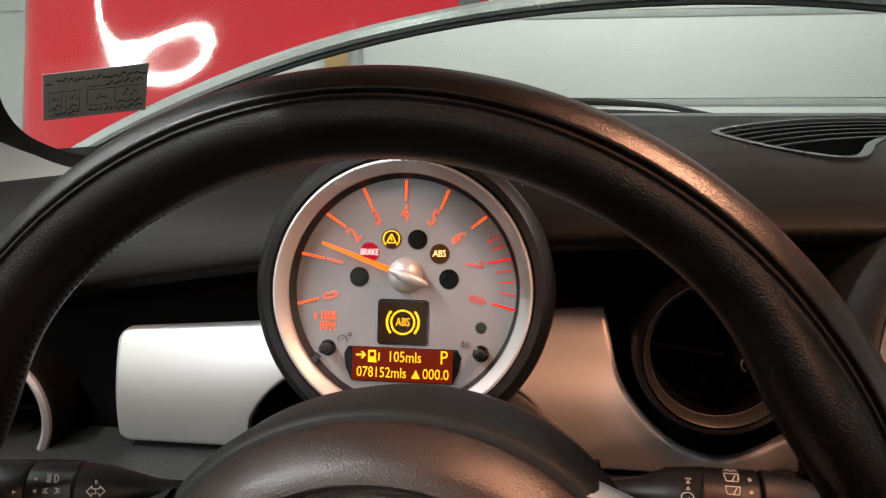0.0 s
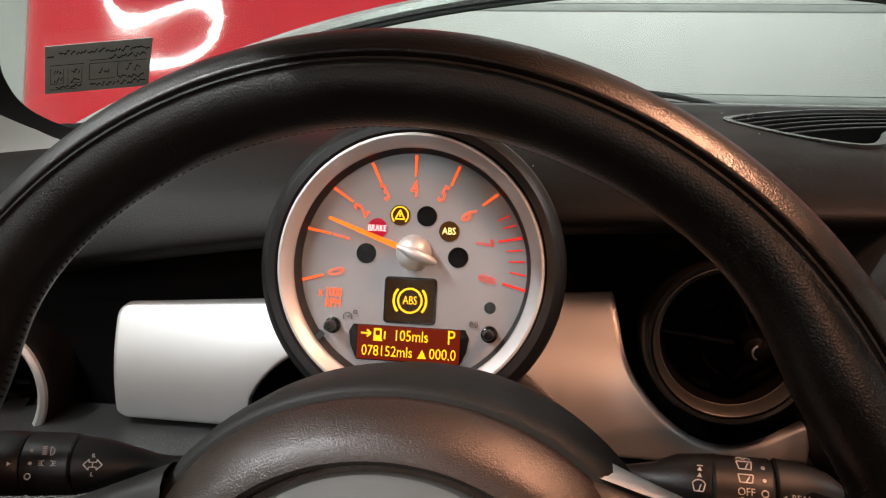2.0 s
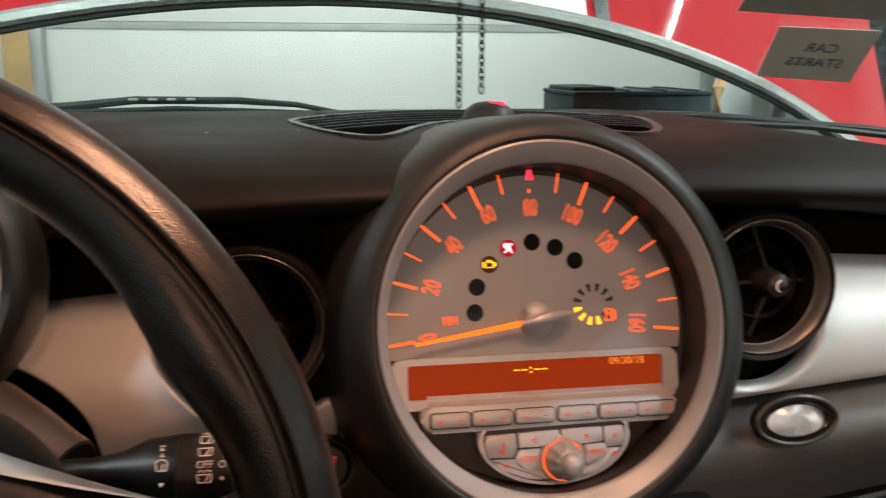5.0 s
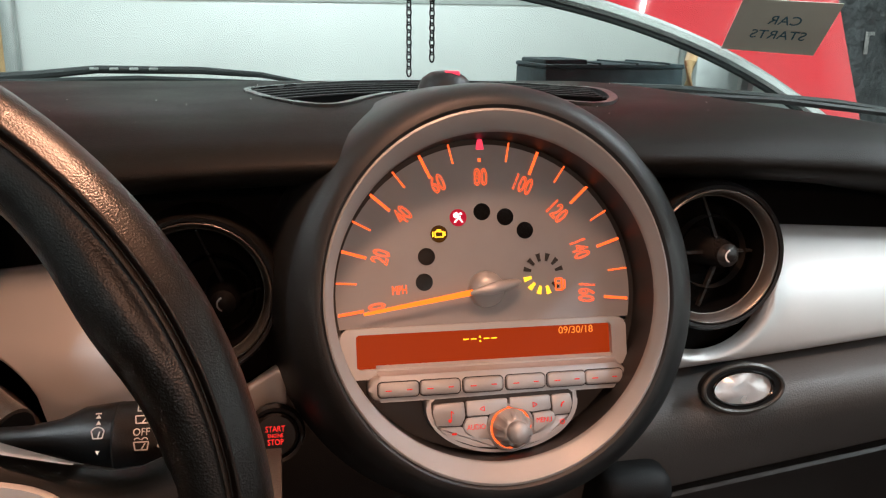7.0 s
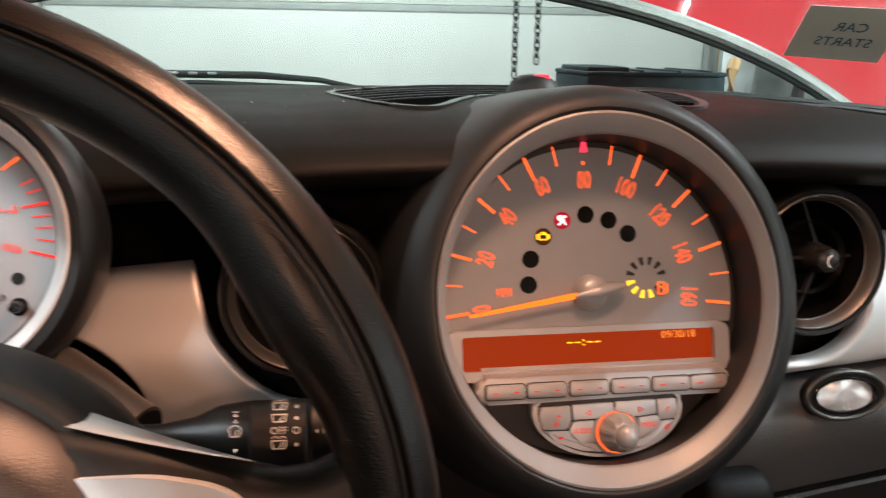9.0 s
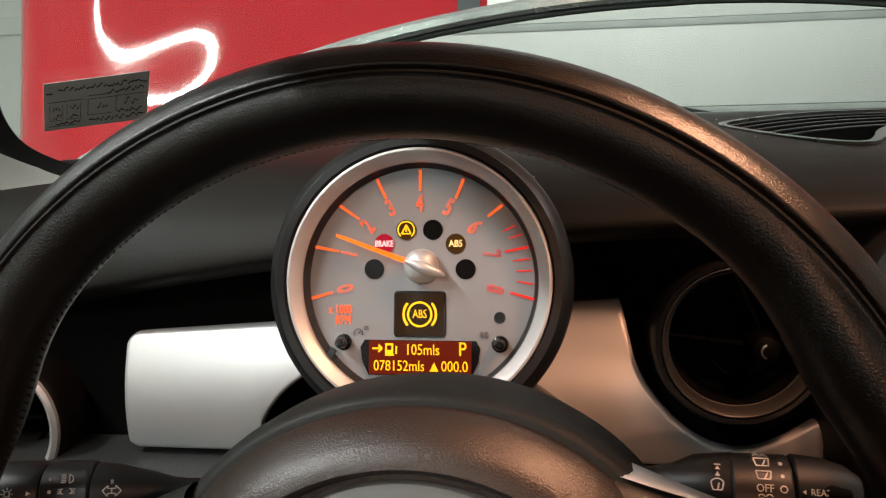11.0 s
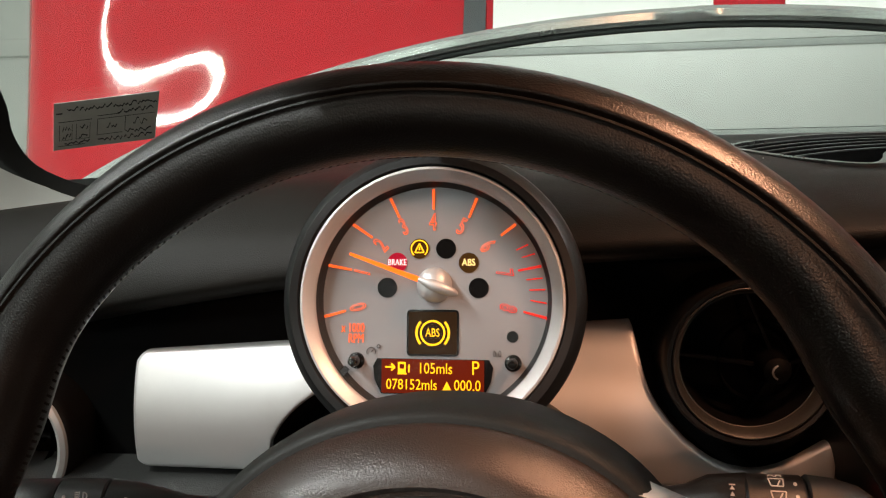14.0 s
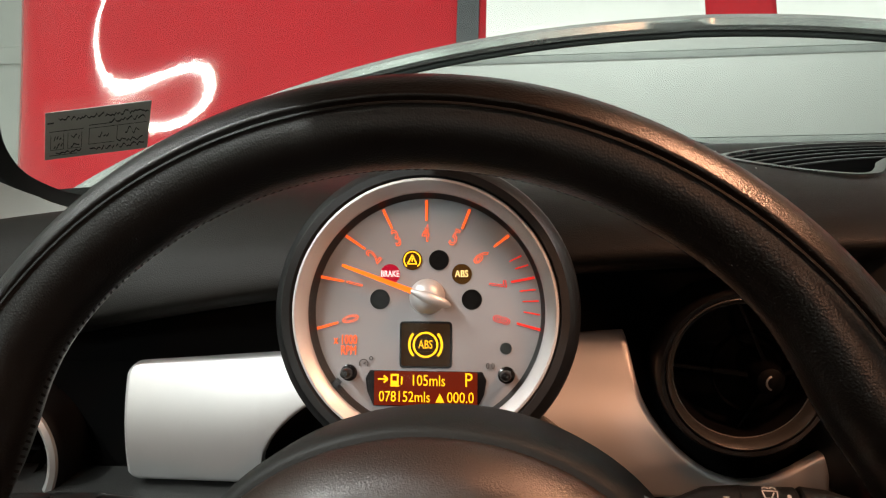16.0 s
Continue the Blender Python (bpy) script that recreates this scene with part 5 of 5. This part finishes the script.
for yy in (0.0098, 0.0046, -0.0064):
    part("symbol", prism(circle(0.0712, yy, 0.0008, n=12), RZ, RZ + 0.0002), STALKPRINT, right)
part("symbol", ring_stroke(0.0712, -0.0006, 0.0013, 0.0005, 0, 360, 16, RZ), STALKPRINT, right)
for ob in right.children:
    for v in ob.data.vertices if ob.name.startswith("symbol") else ():
        v.co.z += math.sqrt(max(0.0175 ** 2 - (v.co.y + 0.003) ** 2, 0.0)) + 0.0001 - RZ
part("symbol", text_mesh("REAR", 0.0038, (0.0860, -0.0012, 0.0145), 0, 0.9), STALKPRINT, right)
part("symbol", prism([(0.0786, -0.0012), (0.0800, -0.0003), (0.0800, -0.0021)], RZ - 0.0006, RZ - 0.0002), STALKPRINT, right)
part("symbol", join(prism([(0.0450, 0.0062), (0.0470, 0.0062), (0.0460, 0.0078)], 0.0143, 0.0145), prism([(0.0450, 0.0036), (0.0470, 0.0036), (0.0460, 0.0054)], 0.0143, 0.0145), bar(0.0448, 0.0082, 0.0472, 0.0082, 0.0005, 0.0005, 0.0142, 0.0002)), STALKPRINT, right)
part("symbol", join(bar(0.0440, -0.0020, 0.0432, 0.0012, 0.0005, 0.0005, 0.0143, 0.0002), bar(0.0440, -0.0020, 0.0476, -0.0020, 0.0005, 0.0005, 0.0143, 0.0002), bar(0.0476, -0.0020, 0.0484, 0.0012, 0.0005, 0.0005, 0.0143, 0.0002), ring_stroke(0.0458, -0.0002, 0.0028, 0.0005, 30, 150, 10, 0.0143), bar(0.0458, -0.0020, 0.0466, 0.0008, 0.0005, 0.0005, 0.0143, 0.0002)), STALKPRINT, right, "white front wiper symbol")
part("symbol", prism([(0.0450, -0.0070), (0.0470, -0.0070), (0.0460, -0.0088)], 0.0141, 0.0143), STALKPRINT, right)

# ---------------------------------------------------------------- steering wheel
wheel = thing("steering_wheel", pose(0.0097, 0.2493, 0.9286, 90 - 12.2, 0, 0) @ pose(0, 0, 0, 0, 0, 4), "black leather three-spoke steering wheel with stitched seam", "steering wheel")
WR, Wr = 0.176, 0.0158


def rim_point(th, ph, extra=0.0):
    g = ph - 72
    rho = Wr * (1 + 0.02 * math.cos(2 * radians(ph))) - 0.0019 * math.exp(-(g / 3.6) ** 2) + 0.0007 * math.exp(-((g - 7.5) / 2.6) ** 2) + 0.0003 * math.exp(-((g + 8) / 4.0) ** 2) + extra
    deg = math.degrees(th) % 360
    grip = math.exp(-((deg - 26) / 11) ** 2) + math.exp(-((deg - 154) / 11) ** 2)
    rho += 0.0062 * grip * max(0.0, -math.cos(radians(ph))) ** 0.7
    c = WR + rho * math.cos(radians(ph))
    return (c * math.cos(th), c * math.sin(th), rho * 1.06 * math.sin(radians(ph)))


NT = 200
PH = [0, 18, 34, 48, 56, 60, 62, 64, 66, 68, 69.5, 71, 72, 73, 74.5, 76, 77.3, 78.5, 79.7, 81, 82.5, 84, 87, 92, 100, 112, 126, 142, 158, 174, 190, 206, 222, 238, 254, 270, 286, 302, 318, 334, 348]
bm = bmesh.new()
g = [[bm.verts.new(rim_point(2 * math.pi * i / NT, p)) for p in PH] for i in range(NT)]
for i in range(NT):
    a, b = g[i], g[(i + 1) % NT]
    for j in range(len(PH)):
        k = (j + 1) % len(PH)
        bm.faces.new((a[j], a[k], b[k], b[j]))
part("rim", bm, LEATHER, wheel, "black grained leather rim with a sewn seam", smooth=70)
part("seam_bead", tube([rim_point(2 * math.pi * i / 160, 79.0, 0.0005) for i in range(160)], 0.0007, 6, True), LEATHER_FINE, wheel, "raised leather seam")
verts, faces = [], []
for i in range(330):
    th = 2 * math.pi * i / 330
    a, b = Vector(rim_point(th - 0.005, 179, 0.0001)), Vector(rim_point(th + 0.006, 190, 0.0001))
    out = -Vector((math.cos(th), math.sin(th), 0)) * 0.0002
    q = Vector((-math.sin(th), math.cos(th), 0)) * 0.0005
    k = len(verts)
    verts += [a - q, a + q, b + q, b - q, (a + b) / 2 + out - q, (a + b) / 2 + out + q]
    faces += [(k, k + 1, k + 5, k + 4), (k + 4, k + 5, k + 2, k + 3), (k, k + 4, k + 3), (k + 1, k + 2, k + 5)]
me = bpy.data.meshes.new("stitching")
me.from_pydata(verts, [], faces)
me.materials.append(THREAD)
st = new("stitching", me)
st.parent = wheel
tagged(st, "black cross stitches along the inner rim", kind="stuff")

PADA, PADB = 0.0945, 0.0755


def dome_rows(a, b, prof, n=96, cy=0.0, cut=-1.0):
    """Elliptic rings: (scale, height) from the edge to the middle."""
    bm = bmesh.new()
    rings = [[bm.verts.new((0.0055 + a * s * math.cos(2 * math.pi * i / n), cy + b * s * math.sin(2 * math.pi * i / n), z)) for i in range(n)] for s, z in prof]
    for p, q in zip(rings, rings[1:]):
        for i in range(n):
            bm.faces.new((p[i], p[(i + 1) % n], q[(i + 1) % n], q[i]))
    bm.faces.new(rings[-1])
    return bm


part("hub_shell", dome_rows(PADA, PADB, [(0.96, -0.05), (1.0, -0.03), (1.0, -0.008), (0.992, -0.001), (0.978, 0.0030), (0.962, 0.0052), (0.945, 0.0058), (0.5, 0.004)]), PADRIM, wheel, "dull grey-black hub shell")
part("airbag_cover", dome_rows(0.0925, 0.0740, [(0.935, 0.004), (0.949, 0.0070), (0.940, 0.0100), (0.90, 0.0155), (0.84, 0.0220), (0.78, 0.0258), (0.73, 0.0264), (0.705, 0.0240), (0.688, 0.0190), (0.2, 0.018)]), PAD, wheel, "grained black airbag cover")
part("emblem_plate", dome_rows(0.0585, 0.0492, [(1.0, 0.017), (1.0, 0.0205), (0.985, 0.0220), (0.95, 0.0228), (0.5, 0.0245), (0.1, 0.025)]), EMBLEM, wheel, "plain grey emblem plate")
for side in (1, -1):
    rows = []
    for k in range(13):
        s = k / 12
        x = 0.070 + 0.106 * s
        flare = 0.022 * max(0.0, (s - 0.74) / 0.26) ** 2
        up, dn = max(0.0232 + (0.1325 - x) * 0.36, 0.0200) + flare, -0.012 - 0.01 * s - flare
        z0 = 0.0025 - 0.0045 * s
        ring = []
        for i in range(16):
            a = 2 * math.pi * i / 16
            c, sn = math.cos(a), math.sin(a)
            ring.append((side * x, (up + dn) / 2 + (up - dn) / 2 * math.copysign(abs(c) ** 0.6, c), z0 + 0.0115 * math.copysign(abs(sn) ** 0.7, sn)))
        rows.append(ring + ring[:1])
    part("spoke", sheet(rows), LEATHER_FINE, wheel, "leather covered spoke", smooth=60)
    drop = 0.0 if side > 0 else 0.012
    strip = []
    for f in (0.0, 0.08, 0.3, 0.6, 0.92, 1.0):
        row = []
        for i in range(15):
            x = 0.072 + 0.060 * i / 14
            low, high = 0.0242 + (0.1316 - x) * 0.35, 0.0200 + (0.1285 - x) * 0.515
            g = -0.05 - 0.30 * i / 14 + (0.86 - 0.10 * i / 14) * f
            row.append((side * x, low + (high - low) * g - drop + (0.0014 if 0 < f < 1 else 0.0008), 0.0042 - 0.0185 * g))
        strip.append(row)
    part("spoke_trim", sheet(strip), SILVER, wheel, "bright silver spoke strip")
    part("spoke_insert", prism([(side * p.x, p.y) for p in spline([(0.066, 0.031), (0.0976, 0.0277), (0.1118, 0.0243), (0.1213, 0.0208), (0.1285, 0.0155), (0.134, 0.006), (0.136, -0.004)], 4)] + [(side * 0.066, -0.012)], 0.004, 0.0150, 0.0005, 2), BEZEL, wheel, "grey spoke insert")

# ---------------------------------------------------------------- stickers, hanging chain, wipers


def card(name, corners, material, label, category, lift=0.0):
    """A thin card through four corners: top left, top right, bottom right, bottom left; returns it and a placer of (u, v) on it."""
    tl, tr, br, bl = [Vector(c) for c in corners]
    nrm = (tr - tl).cross(bl - tl).normalized()
    nrm = nrm if nrm.y < 0 else -nrm

    def at(u, v, h=0.0):
        return tl.lerp(tr, u).lerp(bl.lerp(br, u), v) + nrm * h
    ob = thing(name, pose(0, 0, 0), label, category)
    part("paper", sheet([[at(i / 4, j / 2) for i in range(5)] for j in range(3)], -nrm * 0.0006), material, ob)
    return ob, at


def strokes(ob, at, bars, material, name="ink_bar"):
    for u0, v0, u1, v1 in bars:
        part(name, sheet([[at(u0, v0, 0.0006), at(u1, v0, 0.0006)], [at(u0, v1, 0.0006), at(u1, v1, 0.0006)]]), material, ob)


def scrawl(ob, at, lines, material, seed=3):
    """Unreadable handwriting: each line one crooked pen stroke from (u0, v) to (u1, v) of a given height."""
    r = random.Random(seed)
    for u0, u1, v, h in lines:
        k = max(6, int((u1 - u0) * 60))
        pts = [(u0 + (u1 - u0) * i / k, v + h * r.uniform(-0.5, 0.5)) for i in range(k + 1)]
        rows = [[at(u, w, 0.0007) for u, w in pts], [at(u + 0.004, w + 0.030, 0.0007) for u, w in pts]]
        part("handwriting", sheet(rows), material, ob)


GLUE = 0.006
stick, at = card("inspection_sticker", [(x + 0.0060, y + 0.0033 - GLUE, z + 0.0006) for x, y, z in ((-0.3731, 0.6673, 1.1014), (-0.2983, 0.7084, 1.1095), (-0.329, 0.7523, 1.0662), (-0.4038, 0.7063, 1.0597))], PAPERGREY, "grey paper inspection sticker with handwriting on the windscreen", "sticker")
strokes(stick, at, [(0.02, 0.19, 0.08, 0.22), (0.04, 0.38, 0.36, 0.395), (0.05, 0.45, 0.055, 0.78), (0.17, 0.45, 0.175, 0.78), (0.21, 0.45, 0.215, 0.78), (0.34, 0.45, 0.345, 0.78), (0.05, 0.78, 0.175, 0.79), (0.21, 0.78, 0.345, 0.79),
                    (0.04, 0.90, 0.30, 0.915), (0.41, 0.33, 0.62, 0.345), (0.41, 0.40, 0.97, 0.412), (0.41, 0.74, 0.66, 0.752), (0.41, 0.40, 0.416, 0.75), (0.68, 0.40, 0.686, 0.70)], INK)
scrawl(stick, at, [(0.12, 0.98, 0.135, 0.10), (0.60, 0.95, 0.27, 0.09), (0.08, 0.16, 0.53, 0.12), (0.08, 0.16, 0.69, 0.12), (0.24, 0.32, 0.53, 0.12), (0.24, 0.32, 0.69, 0.12), (0.10, 0.34, 0.84, 0.07), (0.50, 0.60, 0.57, 0.18), (0.76, 0.90, 0.53, 0.16), (0.42, 0.66, 0.85, 0.13), (0.68, 0.94, 0.72, 0.10), (0.68, 0.96, 0.84, 0.12)], INK)
note, at = card("window_note", [(0.665, 0.8125 - GLUE, 1.1352), (0.7558, 0.781 - GLUE, 1.1306), (0.7738, 0.8502 - GLUE, 1.0788), (0.6815, 0.8813 - GLUE, 1.0852)], PAPER, "pale paper note with mirrored blue print on the windscreen", "note")
for word, v, size in (("CAR", 0.36, 0.0165), ("STARTS", 0.64, 0.0165)):
    b = text_mesh(word, size, (0, 0, 0), 0, 1.0, depth=0.0001, mirror=True)
    w = 0.095
    for vert in b.verts:
        p = at(0.52 + vert.co.x / w, v - vert.co.y / 0.070, 0.0007 + vert.co.z)
        vert.co = p
    part("lettering", b, BLUEINK, note, "faded blue mirrored lettering")
note2, at = card("window_note", [(0.600, 0.725 - GLUE, 1.190), (0.745, 0.690 - GLUE, 1.182), (0.7504, 0.7698 - GLUE, 1.1398), (0.6156, 0.8079 - GLUE, 1.1498)], PAPERGREY, "dull olive paper strip stuck above the note on the windscreen", "note")


def chain(x, y, z0, z1, label):
    c = thing("mirror_chain", pose(x, y, z0), label, "chain", "chains hanging from the mirror")
    n = int((z1 - z0) / 0.0041)
    for i in range(n):
        z = 0.0030 + i * 0.0041
        tw = radians(38 if i % 2 else -42)
        ring = []
        for k in range(12):
            a = 2 * math.pi * k / 12
            px_, pz_ = 0.0015 * math.cos(a), 0.0029 * math.sin(a)
            ring.append((px_ * math.cos(tw), px_ * math.sin(tw), z + pz_))
        part("link", tube(ring, 0.0005, 5, True), CHAINMAT, c)
    return c


chain(0.2795, 0.481, 1.0745, 1.36, "blackened steel curb chain hanging from the mirror")
chain(0.2935, 0.485, 1.0825, 1.36, "blackened steel curb chain hanging from the mirror")
mirror = thing("rear_view_mirror", pose(0.29, 0.47, 1.385), "black interior mirror under the roof lining", "mirror")
part("shell", box(0.20, 0.03, 0.055, (0, 0, 0.0), 0.012), BLACK, mirror)
part("glass", box(0.185, 0.002, 0.045, (0, -0.0165, 0.0), 0.0005), CHROME, mirror)

for k, (x0, x1, rise) in enumerate(((-0.16, 0.24, 0.013), (0.0, 0.40, 0.006))):
    wp = thing("wiper", pose(0.60 * k, 1.055 - 0.06 * k, 1.0405 - 0.0065 * k, 0, 3.6 * k, -17 * k), "black wiper arm parked at the foot of the windscreen", "wiper", "windscreen wipers")
    part("arm", tube([(x0, 0.01, 0.0), (x0 + 0.08, 0.0, 0.006), (x0 + 0.15, 0, rise), (x0 + 0.27, 0, rise - 0.001), (x1 - 0.06, -0.004, rise - 0.006), (x1, -0.01, -0.004)], [0.007, 0.0055, 0.0048, 0.0045, 0.0035, 0.0025], 8), RUBBER, wp)
    part("blade", tube([(x0 + 0.02, -0.016, -0.002), (x0 + 0.20, -0.012, 0.003), (x1 + 0.03, -0.016, -0.006)], 0.004, 6), RUBBER, wp)
    for i in range(0 if k else 4):
        part("clip", box(0.010, 0.004, 0.003, (x0 + 0.15 + 0.022 * i, -0.008, rise + 0.001), 0.0008), STEEL, wp)
SCUTTLE_X = [CX - 0.78 + 1.56 * i / 20 for i in range(21)]
whole("scuttle_panel", sheet([[(x, 1.06 + 0.02 * j - 0.30 * ((x - CX) / 0.78) ** 2, 1.026 - 0.02 * j - 0.9 * side_fall(x)) for x in SCUTTLE_X] for j in range(5)], (0, 0, -0.01)), RUBBER, "black plastic scuttle panel below the windscreen", "scuttle", "structure")

# ---------------------------------------------------------------- dust on the dash
rng = random.Random(7)
verts, faces = [], []
for i in range(50):
    x, y = rng.uniform(-0.22, 0.80), rng.uniform(0.47, 0.74)
    prof = spline(dash_profile(x), 10)
    near = min(prof[40:], key=lambda p: abs(p.x - y))
    px, py, pz = dash_point(x, near)
    if abs(pz - near.y) > 1e-5:
        continue
    r = rng.choice((0.0002, 0.00025, 0.0003, 0.00045))
    k = len(verts)
    verts += [(px - r, py - r, pz), (px + r, py - r, pz), (px, py + r, pz), (px, py, pz + 1.4 * r)]
    faces += [(k, k + 1, k + 3), (k + 1, k + 2, k + 3), (k + 2, k, k + 3), (k, k + 2, k + 1)]
me = bpy.data.meshes.new("dust_specks")
me.from_pydata(verts, [], faces)
me.materials.append(PRINT)
tagged(new("dust_specks", me), "pale dust specks scattered on the dashboard", "dust", kind="stuff")
